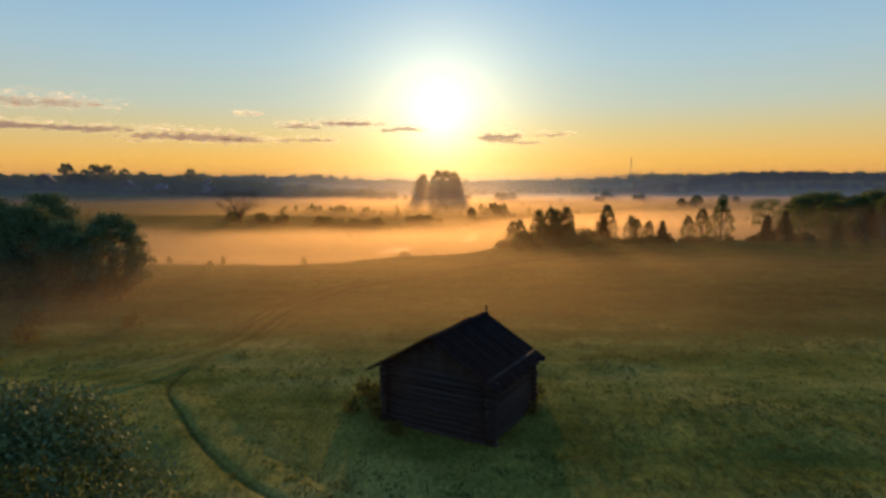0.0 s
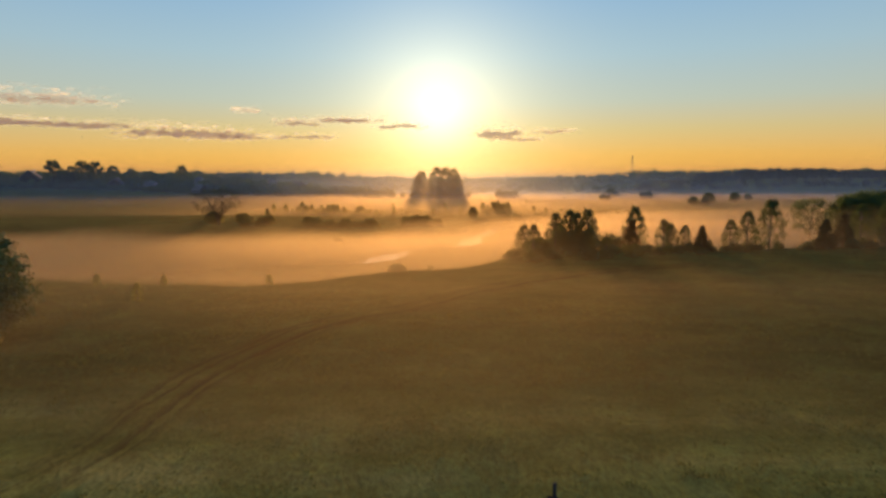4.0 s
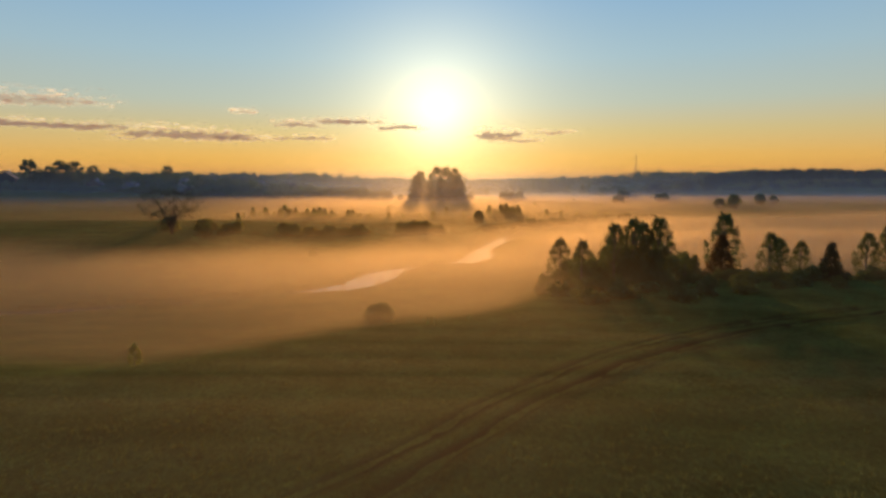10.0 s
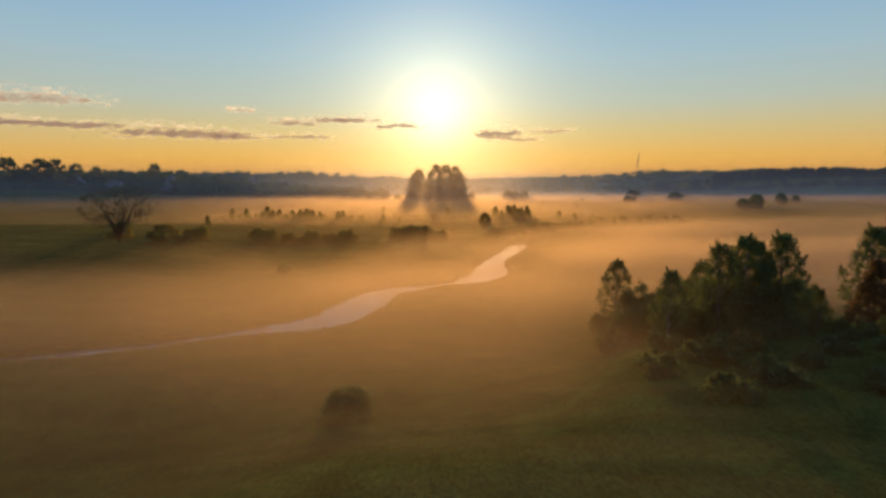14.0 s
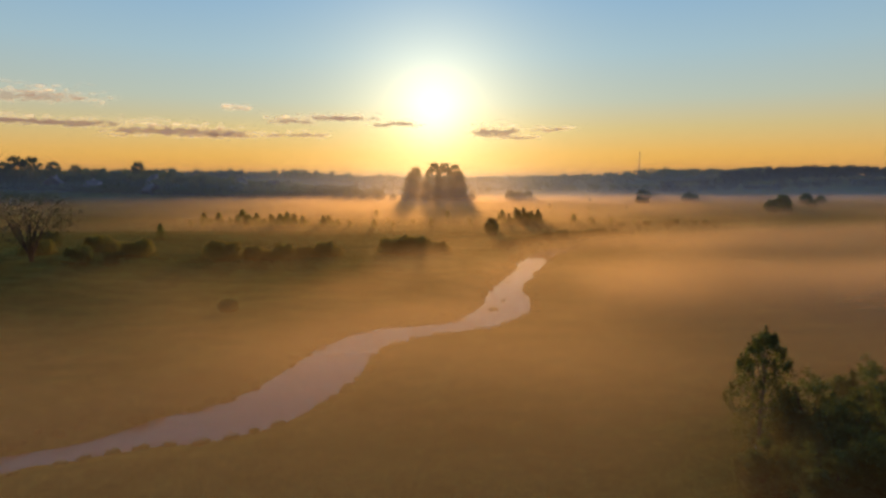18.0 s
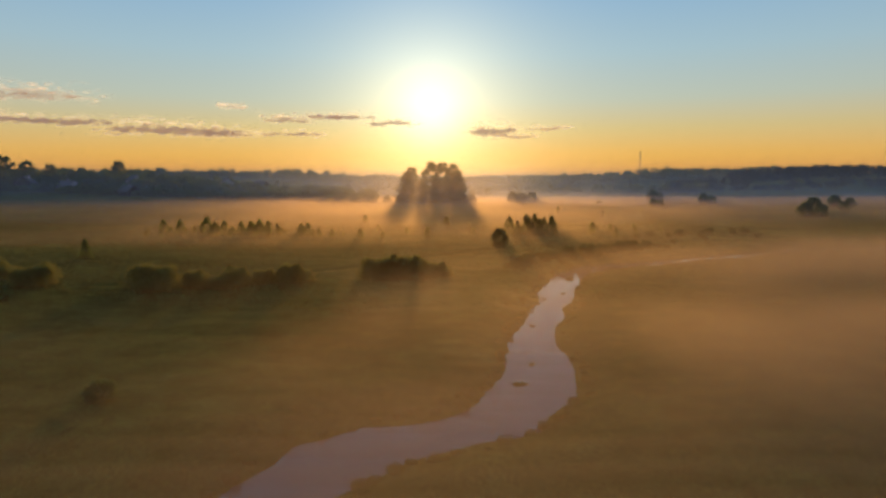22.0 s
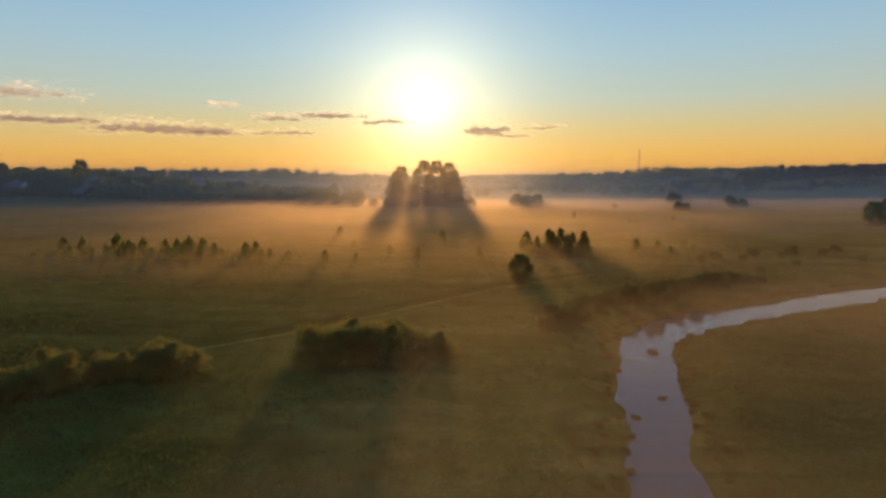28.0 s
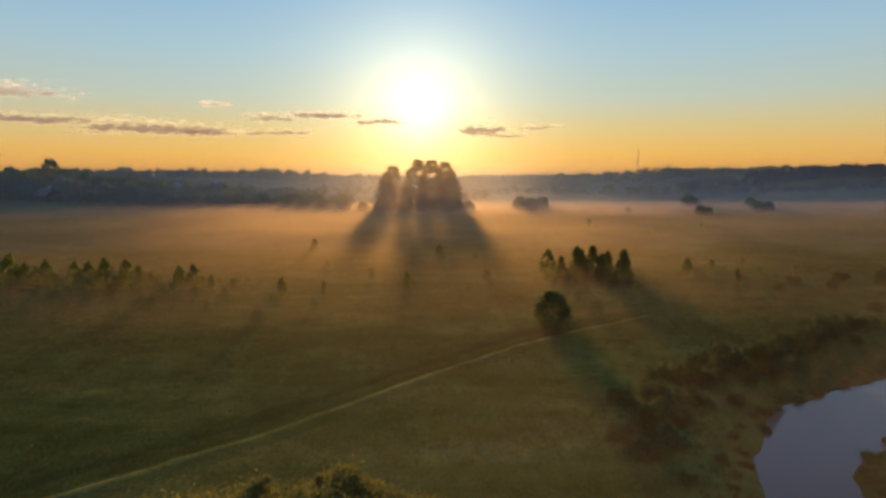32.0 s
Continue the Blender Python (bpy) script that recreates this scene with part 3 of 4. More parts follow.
# ---- the log barn on the meadow ----
def barn(x, y, turn):
    zb = ground_at(x, y) - 0.1
    root = tagged(new("log_barn"), "weathered dark log hay barn with a sagging plank roof", "barn")
    root.matrix_basis = pose(x, y, zb, 0, 0, turn)
    W, L, H, R = 4.75, 4.1, 2.60, 3.98  # across, along the ridge, wall height, ridge height
    gen = np.random.default_rng(5)
    n = 11
    d = H / n
    for i in range(n):
        z = d * (i + 0.5)
        for side in (-1, 1):
            r = d * (0.50 + 0.03 * gen.random())
            for along in (0, 1):
                reach = (L if along else W) / 2 + 0.22 + 0.1 * gen.random()
                zz = z + (d / 2 if along else 0)
                at = side * (W if along else L) / 2
                ends = [(at, -reach, zz), (at + 0.02 * gen.normal(), 0, zz - 0.01), (at, reach, zz)] if along else [(-reach, at, zz), (0, at + 0.02 * gen.normal(), zz - 0.01), (reach, at, zz)]
                v, f = tube(ends, [r, r * 0.97, r * 0.93], 8)
                f = f + [tuple(range(7, -1, -1)), tuple(range(16, 24))]
                under(new("log", mesh_of("log", v, f, OLD_WOOD, True)), root)
    for side in (-1, 1):  # gable boards
        k = 16
        for i in range(k):
            x0, x1 = -W / 2 + W * i / k, -W / 2 + W * (i + 1) / k - 0.02
            mid = abs((x0 + x1) / 2)
            top = H + (R - H) * (1 - mid / (W / 2)) - 0.06
            if top - H > 0.1:
                yy = side * L / 2
                part("gable_board", box_bm(x0, yy - 0.02 + 0.012 * gen.random(), H, x1, yy + 0.02, top), OLD_WOOD, root)
    slope = math.atan2(R - H, W / 2)
    run = (W / 2) / math.cos(slope) + 0.75
    for side in (-1, 1):
        boards = 24
        for i in range(boards):
            y0 = -L / 2 - 0.5 + (L + 1.0) * i / boards
            wide = (L + 1.0) / boards
            lift = (0.05 * gen.random() + (0.10 if gen.random() < 0.15 else 0)) * (1.0 if side < 0 else 0.3)
            short = 0.25 * gen.random() * (1.6 if side < 0 else 0.6)
            bm = box_bm(0, y0 + 0.008, 0.02 + lift, run - short + (0.4 if side < 0 else -0.1), y0 + wide - 0.008, 0.055 + lift)
            m = Matrix.Translation((0, 0, R)) @ Matrix.Rotation(math.pi if side < 0 else 0, 4, "Z") @ Matrix.Rotation(slope, 4, "Y")
            part("roof_board", bm, ROOF_WOOD, root, m=m)
        for u in (0.12, 0.45, 0.78):
            bm = box_bm(run * u - 0.05, -L / 2 - 0.45, -0.08, run * u + 0.05, L / 2 + 0.45, 0.02)
            part("purlin", bm, OLD_WOOD, root, m=m)
    part("ridge_board", box_bm(-0.16, -L / 2 - 0.55, R + 0.05, 0.16, L / 2 + 0.55, R + 0.10, 0.02), ROOF_WOOD, root)
    part("ridge_spike", box_bm(-0.03, L / 2 + 0.42, R - 0.15, 0.03, L / 2 + 0.5, R + 0.42), OLD_WOOD, root)
    return root


barn(0.75, 24.4, -29.5)

# ---- trees by the meadow ----
near_tree = tree("broadleaf_tree", "leafy green willow with sunlit leaf edges at the meadow's edge", "tree", "round", 7.6, 4.7, LEAF_FULL, BARK, 380, 150, 0.05, 21, stems=2)
plant(near_tree, -6.5, 8.6, 0.92)
oak = tree("oak_tree", "dense dark green broadleaf tree at the edge of the mist", "tree", "round", 7.4, 6.0, LEAF_FULL, BARK, 300, 80, 0.10, 22, group="grove by the meadow")
for x, y, s, a in ((-30.0, 53, 0.98, 0), (-34.5, 54, 0.88, 70), (-38.5, 55, 1.08, 150), (-43, 56, 1.15, 220), (-48, 58, 1.22, 300), (-53, 56, 1.1, 20), (-41, 61, 1.2, 100), (-58, 61, 1.25, 200)):
    plant(oak, x, y, s, a)
skirt = tree("willow_bush", "grey-green willow bush under the taller trees", "bush", "bush", 2.6, 3.6, LEAF_PALE, BARK, 60, 30, 0.10, 23, stems=5, group="bushes in the meadow")
for x, y, s, a in ((-28.5, 51, 0.95, 0), (-32, 50, 0.9, 80), (-37, 51, 1.0, 140), (-43, 52, 1.0, 230), (-26, 36, 0.55, 10), (-22, 41, 0.5, 100), (-29, 41, 0.6, 50), (-24, 30, 0.5, 190), (-33, 37, 0.6, 20)):
    plant(skirt, x, y, s, a)

weeds = tree("weed_clump", "tall rough weeds growing against the barn wall", "weeds", "bush", 1.3, 1.8, LEAF_PALE, BARK, 60, 26, 0.05, 24, stems=7, group="weeds round the barn")
for x, y, s, a in ((-2.7, 24.0, 0.7, 0), (-3.0, 25.4, 0.85, 60), (-2.4, 26.8, 0.9, 140), (-3.6, 26.6, 0.7, 200), (-1.1, 28.0, 0.8, 260), (-2.0, 22.6, 0.55, 320), (4.3, 26.4, 0.6, 30), (3.9, 24.6, 0.5, 100), (-4.0, 24.8, 0.5, 170), (2.6, 28.0, 0.7, 230)):
    plant(weeds, x, y, s, a)

birch = tree("birch_tree", "slender birch with thin airy foliage on the bank", "tree", "birch", 6.4, 3.5, LEAF, BIRCH_BARK, 300, 30, 0.06, 31, group="trees along the bank")
alder = tree("alder_bush", "dense dark alder clump on the bank edge", "bush", "bush", 5.8, 5.4, LEAF, BARK, 440, 52, 0.065, 32, stems=5, group="trees along the bank")
pine = tree("pine_tree", "young dark pine with a pointed top on the bank", "tree", "cone", 4.5, 3.2, NEEDLE, BARK, 220, 46, 0.075, 33, group="trees along the bank")
larch = tree("larch_tree", "russet young conifer in front of a birch", "tree", "cone", 5.2, 3.5, RUSSET, BARK, 200, 46, 0.08, 34, group="trees along the bank")
for proto, x, y, top, a in ((birch, 13.9, 117, 3.1, 0), (alder, 15.6, 115.5, 1.9, 20), (alder, 18.6, 114, 2.4, 90), (alder, 21.8, 114.5, 2.6, 220), (alder, 24.8, 113, 2.6, 320), (alder, 28.0, 113.5, 2.6, 60), (alder, 20.0, 118, 1.8, 10), (alder, 24.5, 118, 1.8, 120), (alder, 15.4, 110.5, 2.2, 260), (birch, 18.6, 111, 3.8, 20), (birch, 23.6, 110.5, 3.6, 80), (alder, 29.5, 118, 2.0, 190),
                            (alder, 10.6, 108, -0.1, 15), (alder, 12.8, 110, 0.9, 75), (alder, 16.2, 109.2, 1.6, 135), (alder, 19.8, 109.6, 2.0, 205), (alder, 11.6, 112.5, 0.2, 255), (alder, 15.2, 113.4, 1.4, 315), (alder, 9.6, 105, 0.0, 35),
                            (birch, 13.6, 104.2, 4.2, 70), (alder, 15.0, 105.5, 2.8, 40), (birch, 17.0, 104.6, 5.9, 130), (alder, 18.2, 106.2, 4.6, 150), (birch, 19.4, 106, 6.3, 200), (alder, 20.7, 105.6, 4.9, 30), (birch, 22.3, 106.7, 6.4, 100), (birch, 20.8, 107.5, 5.8, 10), (birch, 25.4, 107.2, 2.3, 250),
                            (larch, 29.1, 106.9, 4.5, 0), (birch, 30.2, 108.8, 6.7, 60), (birch, 33.8, 106, 4.8, 120), (birch, 35.0, 106.5, 4.2, 170), (birch, 37.0, 106, 3.9, 10), (pine, 38.5, 103.4, 3.9, 0), (birch, 40.4, 105, 1.8, 0),
                            (birch, 44.0, 106, 4.8, 40), (birch, 46.6, 106, 6.1, 210), (birch, 50.0, 106, 7.9, 280), (pine, 57.2, 104, 4.8, 50), (pine, 62, 107, 5.4, 150), (birch, 66, 109, 7.0, 10), (birch, 71, 110, 7.4, 20), (alder, 76, 112, 6.0, 50), (pine, 81, 112, 5.6, 0)):
    plant(proto, x, y, (top - ground_at(x, y)) / {birch: 6.4, alder: 5.8, pine: 4.5, larch: 5.2}[proto], a)
stander = tree("elm_tree", "open-crowned tree on a bare trunk among the birches", "tree", "vase", 8.6, 6.2, LEAF, BARK, 130, 46, 0.09, 37, group="trees along the bank")
plant(stander, 73.0, 133.0, 1.25)
scrub = tree("bank_scrub", "low dusky scrub at the foot of the bank trees", "bush", "bush", 2.0, 4.0, LEAF, BARK, 90, 40, 0.09, 36, stems=6, group="scrub along the bank")
for i, x in enumerate(np.arange(15.5, 78, 2.6)):
    plant(scrub, x, 104 + 2.2 * math.sin(x * 1.7) + 0.05 * (x - 10), 0.5 + 0.35 * abs(math.sin(x * 2.3)), 47 * i)
for i, x in enumerate(np.arange(19, 46, 2.1)):
    plant(scrub, x, 101.2 + 1.1 * math.sin(x * 2.1) + 0.05 * (x - 10), 0.38 + 0.2 * abs(math.sin(x * 1.9)), 31 * i)
slope = np.random.default_rng(38)
for x, y in ((9.5, 95), (11.5, 91.5), (13, 97), (14.5, 93.5), (16, 99), (17.5, 95.5), (19, 92), (20.5, 98), (22, 94.5), (24, 98.5), (25.5, 95), (27.5, 99), (30, 97), (12, 101), (18.5, 101.5), (33, 99.5), (36, 98)):
    plant(scrub, x, y, 0.45 + 0.4 * slope.random(), 360 * slope.random())
tall = tree("aspen_tree", "tall dark broadleaf tree in a stand by the bank", "tree", "round", 13.0, 9.0, LEAF, BARK, 340, 60, 0.15, 35, group="stand of tall trees")
for x, y, s, a in ((81, 134, 0.9, 0), (86, 137, 0.95, 70), (91, 135, 0.8, 140), (97, 138, 0.9, 200), (103, 136, 0.85, 260), (110, 139, 0.9, 320), (118, 137, 0.9, 30), (94, 143, 0.95, 110), (106, 145, 1.0, 180)):
    plant(tall, x, y, s, a)

# ---- bushes and saplings on the river flat ----
thicket = tree("willow_thicket", "low yellow-green willow thicket on the river flat", "bush", "bush", 3.6, 8.0, LEAF_PALE, BARK, 520, 46, 0.085, 41, stems=9, group="thickets on the flat")
for x, y, s, a in ((-5.0, 197.5, 1.0, 0), (-1.8, 198.4, 0.7, 50), (-9.4, 197.5, 1.02, 100), (-21.8, 194.5, 0.8, 40), (-29, 191.5, 0.8, 200), (-38, 188, 0.95, 300), (-33, 190, 0.7, 20), (-50, 184, 0.8, 140), (-25.5, 194, 0.6, 70), (-57, 186, 0.8, 10), (-63, 180, 0.7, 210)):
    plant(thicket, x, y, s, a)
bush = tree("alder_shrub", "round dark alder shrub on the flat", "bush", "bush", 2.8, 4.2, LEAF, BARK, 120, 50, 0.085, 42, stems=6, group="shrubs on the flat")
for x, y, s, a in ((26, 221, 1.0, 0), (30, 224, 0.8, 100), (-52.5, 173, 1.1, 200), (-49.5, 175.5, 0.8, 0), (-68, 190, 1.1, 90), (39, 233, 0.5, 40), (50, 240, 0.5, 0), (45, 231, 0.45, 120),
                   (60, 247, 0.5, 0), (75, 252, 0.5, 60), (12.5, 210, 0.75, 10), (14.2, 213.5, 0.65, 150), (22.3, 219.5, 0.9, 60), (19, 217, 0.6, 230), (33.5, 226.5, 0.85, 20), (37, 229, 0.8, 110), (41, 231.5, 0.65, 260),
                   (46, 252, 0.5, 30), (50, 255, 0.6, 80), (54, 253, 0.5, 190), (58, 257, 0.7, 250), (63, 256, 0.6, 310), (67, 260, 0.75, 20), (72, 258, 0.6, 130), (77, 262, 0.7, 200),
                   (13.3, 209.5, 0.28, 0), (17, 214.5, 0.34, 50), (20.3, 214.5, 0.36, 140), (23, 218, 0.36, 200), (25.8, 219.8, 0.42, 260), (15.2, 206.6, 0.24, 20), (32.4, 225, 0.4, 80), (38, 227, 0.36, 10), (11.8, 203.5, 0.24, 300), (28.6, 221.4, 0.36, 30), (21, 222, 0.3, 70)):
    plant(bush, x, y, s, a)
dome = tree("sallow_bush", "low rounded sallow bush half sunk in mist", "bush", "round", 2.2, 3.4, LEAF, BARK, 150, 50, 0.07, 49, stems=5, group="shrubs on the flat")
for x, y, s, a in ((-6.2, 95.0, 0.72, 0), (-24, 151, 0.6, 120)):
    plant(dome, x, y, s, a)
reach = np.random.default_rng(48)
for x, y in ((11, 206), (12.4, 208), (13, 211.5), (15.2, 211), (14.6, 215), (17.2, 214), (18, 218), (20.2, 217), (21, 221), (23.6, 220.4), (24.6, 224), (27.2, 222.8), (28, 226.5), (30.6, 225.4), (31.6, 229), (34.5, 228), (36, 231.5), (39, 230.2), (41, 234), (44, 232.5), (10, 209), (12, 214.5), (16.5, 218.5)):
    plant(scrub, x + reach.normal() * 0.4, y + reach.normal() * 0.4, 0.45 + 0.35 * reach.random(), 360 * reach.random())
lone = tree("round_tree", "round-headed small tree standing alone on the flat", "tree", "round", 4.6, 3.5, LEAF, BARK, 260, 50, 0.08, 43)
plant(lone, 11.2, 232, 0.92)
sapling = tree("birch_sapling", "young birch sapling in a loose row on the flat", "sapling", "birch", 3.4, 2.0, LEAF_YOUNG, BIRCH_BARK, 120, 22, 0.075, 44, group="saplings on the flat")
spruce = tree("spruce_tree", "young green spruce in a small group on the flat", "tree", "cone", 5.0, 3.4, SPRUCE, BARK, 200, 30, 0.085, 45, group="spruces on the flat")
for x, y, h in ((-56.4, 255.2, 4.1), (-53.3, 258, 3.2), (-54.8, 256, 3.1), (-45.9, 255, 3.2), (-44, 255.6, 3.5), (-43, 259, 3), (-33.8, 254.5, 2.8), (-32.6, 256, 2.8), (-29.7, 254.3, 1.9), (-18.9, 248, 2.2), (-23.1, 293.6, 2.3), (-3.7, 253.5, 2.1),
                (1.4, 279.5, 2.7), (7.8, 279.3, 1.4), (7.5, 259, 1.9), (16.8, 261.5, 3.7), (37.9, 261.8, 2.7), (44.1, 266.8, 1.8), (48.9, 261.4, 1.5), (-49, 257, 3.0), (-40, 256, 2.6), (-26, 252, 1.8), (-14, 250, 1.6), (-64, 258, 3.4), (-70, 262, 3.2), (-60, 261, 2.6),
                (-17.1, 272, 1.4), (-9, 262, 1.6), (60, 330, 1.6), (47, 347, 2.2), (81, 348, 1.4), (-26, 65.4, 1.3), (-35, 75, 1.0), (-27.8, 74, 0.9), (-18.3, 77.3, 1.1), (52, 272, 1.5), (57, 266, 1.3)):
    plant(sapling, x, y, h / 2.75, x * 37)
row = np.random.default_rng(47)
for x in np.arange(-72, -22, 2.0):
    plant(sapling, x + row.normal() * 0.6, 257.5 + row.normal() * 2.4 - 0.03 * (x + 40), (0.3 + 0.5 * row.random()) * (1.1 if x < -40 else 0.75), x * 53)
for x, y, s, a in ((20.8, 260, 1.02, 0), (22.8, 259, 1.06, 50), (25.3, 260, 0.9, 120), (26.6, 257, 1.0, 200), (-55.6, 204, 0.6, 0), (41.9, 255, 0.5, 0), (19, 262, 0.7, 20), (21.8, 261.5, 0.9, 80), (24, 258.5, 0.85, 10), (27.6, 258.5, 0.75, 150)):
    plant(spruce, x, y, s, a)

# the big bare-limbed willow beyond the river
willow = tree("crack_willow", "old many-stemmed willow with thin foliage over bare limbs", "tree", "fan", 9.8, 12.0, LEAF_GREY, BARK, 240, 20, 0.10, 46, stems=17)
plant(willow, -59.5, 173, 1.0)

# ---- the clump of great trees under the sun, and the far bushes ----
lime = tree("lime_tree", "great dark tree of a clump with sunlight between its limbs", "tree", "great", 21.5, 11.5, LEAF, BARK, 330, 44, 0.26, 51, stems=3, group="clump of great trees")
for x, y, s, a in ((-14.4, 431, 0.90, 0), (-17.2, 434, 0.78, 120), (-3.8, 430, 1.03, 60), (2.4, 433, 1.02, 200), (8, 431, 0.98, 300), (10.5, 434, 0.8, 30), (-9.0, 438, 0.6, 90)):
    plant(lime, x, y, s, a)
skirtfar = tree("field_bush", "dark bush in the misty far meadow", "bush", "round", 5.6, 6.4, LEAF, BARK, 130, 40, 0.17, 52, stems=3, group="far meadow bushes")
for x, y, s, a in ((40, 427, 1.1, 0), (45, 430, 1.0, 60), (51, 435, 1.0, 100), (123, 450, 1.1, 0), (128, 455, 0.9, 40), (102, 393, 0.7, 0), (106, 395, 0.6, 90), (133, 409, 0.85, 0), (138, 411, 0.8, 140), (38, 560, 0.9, 0), (25, 543, 0.8, 0), (31, 545, 0.7, 30), (82, 414, 0.4, 0),
                   (148, 441, 0.9, 0), (129, 320, 0.9, 0), (136, 322, 0.8, 70), (148, 345, 1.1, 20), (180, 380, 1.0, 0), (190, 384, 0.8, 0), (165, 352, 0.7, 100), (-20, 425, 0.8, 0), (-27, 428, 0.7, 0), (18, 428, 0.8, 0), (-14, 424, 0.9, 20), (-8, 423, 0.8, 90), (-2, 424, 0.9, 200), (4, 423, 0.85, 300), (10, 425, 0.9, 50), (14, 427, 0.8, 10), (-17, 430, 1.0, 5), (0, 436, 1.0, 70), (7, 437, 1.0, 70), (-35, 432, 0.9, 0), (-44, 433, 0.9, 80), (-52, 436, 0.9, 0), (-60, 437, 0.8, 0)):
    plant(skirtfar, x, y, s, a)


# ---- far woods, village and skyline ----
def woods(name, label, spots, each, leaf, mat, seed):
    gen = np.random.default_rng(seed)
    clumps = []
    for x, y, h, w in spots:
        z = ground_at(x, y)
        for _ in range(12):
            a, u = gen.random() * 6.283, gen.random()
            rr = w / 2 * math.sin(math.pi * (0.2 + 0.72 * u)) * gen.random() ** 0.5
            clumps.append((x + rr * math.cos(a), y + rr * math.sin(a), z + h * (0.08 + 0.86 * u), 0.19 * w + 0.3))
    v, f = leaf_cloud(clumps, each, leaf, gen)
    return tagged(new(name, mesh_of(name, v, f, mat)), label, "woods", kind="stuff")


gen = np.random.default_rng(61)
left = [(x, 470 + 0.18 * abs(x + 40) + 70 * gen.random() ** 2, (5 + 3.2 * gen.random()) * (1 + 0.25 * (x < -150) - 0.25 * (x > -125)), 6 + 5 * gen.random()) for x in np.arange(-420, -38, 2.0)]
left += [(x, 560 + 40 * gen.random(), 4 + 2.5 * gen.random() + 5 * (x < -230), 7 + 5 * gen.random()) for x in np.arange(-560, -70, 3.0)]
left += [(x, 452 + 0.16 * abs(x + 40) + 10 * gen.random(), 2.5 + 2.5 * gen.random(), 5 + 4 * gen.random()) for x in np.arange(-400, -40, 2.2)]
woods("village_trees", "dark hazy belt of trees along the village edge", left, 20, 0.8, LEAF, 62)
right = [(x, 650 + 60 * gen.random() + 0.05 * x, 9.5 + 1.6 * gen.random() - 3 * (x < 300) + 1.5 * math.sin(x * 0.021), 6 + 3 * gen.random()) for x in np.arange(230, 900, 1.5)]
right += [(x, 600 + 30 * gen.random(), 3.5 + 2.5 * gen.random(), 7 + 4 * gen.random()) for x in np.arange(200, 800, 7.0)]
woods("hill_forest", "dark blue-grey forest on the low hill", right, 20, 0.85, NEEDLE, 63)
back = [(x, 900 + 250 * gen.random(), 9 + 6 * gen.random() ** 4, 12 + 9 * gen.random()) for x in np.arange(-900, 900, 3.0)]
woods("far_treeline", "low hazy tree line on the horizon", back, 16, 1.5, LEAF, 64)
mid = [(x, 600 + 60 * gen.random(), 4 + 4 * gen.random(), 8 + 5 * gen.random()) for x in np.arange(-70, 240, 7.0)]
woods("field_hedge", "hazy hedge across the far fields", mid, 18, 0.8, LEAF, 65)
skyline = tree("skyline_tree", "tall tree standing over the village roofs", "tree", "round", 15.0, 11.0, LEAF, BARK, 70, 26, 0.5, 66, group="skyline trees")
for x, y, s, a in ((-326, 516, 1.25, 0), (-312, 520, 0.95, 60), (-302, 517, 1.2, 120), (-294, 522, 1.15, 200), (-281, 525, 0.95, 240), (-268, 530, 0.8, 10), (-240, 566, 0.95, 0), (-185, 560, 0.7, 30), (-130, 600, 0.7, 90), (-75, 620, 0.75, 0), (210, 650, 0.75, 60), (270, 660, 0.7, 40), (190, 690, 0.6, 0), (110, 760, 0.75, 30), (150, 770, 0.7, 100), (90, 780, 0.6, 0)):
    plant(skyline, x, y, s * (1.1 if x < -230 else 0.75), a)


def house(x, y, w, d, h, turn, wall_mat, roof_mat, label):
    root = tagged(new("village_house"), label, "house", "village houses")
    root.matrix_basis = pose(x, y, ground_at(x, y) - 0.3, 0, 0, turn)
    bm = bmesh.new()
    prof = [(-w / 2, 0), (w / 2, 0), (w / 2, h), (0, h + w * 0.42), (-w / 2, h)]
    a = [bm.verts.new((px_, -d / 2, pz)) for px_, pz in prof]
    b = [bm.verts.new((px_, d / 2, pz)) for px_, pz in prof]
    bm.faces.new(a), bm.faces.new(b[::-1])
    for i in range(5):
        bm.faces.new((a[i], b[i], b[(i + 1) % 5], a[(i + 1) % 5]))
    bmesh.ops.recalc_face_normals(bm, faces=bm.faces[:])
    part("wall", bm, wall_mat, root)
    ang = math.atan2(w * 0.42, w / 2)
    for side in (-1, 1):
        m = Matrix.Translation((0, 0, h + w * 0.42 + 0.02)) @ Matrix.Rotation(math.pi if side < 0 else 0, 4, "Z") @ Matrix.Rotation(ang, 4, "Y")
        part("roof", box_bm(0, -d / 2 - 0.5, 0.0, w / 2 / math.cos(ang) + 0.6, d / 2 + 0.5, 0.15), roof_mat, root, m=m)
    part("chimney", box_bm(w * 0.12, d * 0.1, h + w * 0.2, w * 0.12 + 0.7, d * 0.1 + 0.7, h + w * 0.42 + 0.9), RENDERED, root)
    for i in (-1, 0, 1):
        part("window", box_bm(i * w * 0.28 - 0.5, -d / 2 - 0.05, h * 0.4, i * w * 0.28 + 0.5, -d / 2 + 0.02, h * 0.75), PANE, root)
    return root


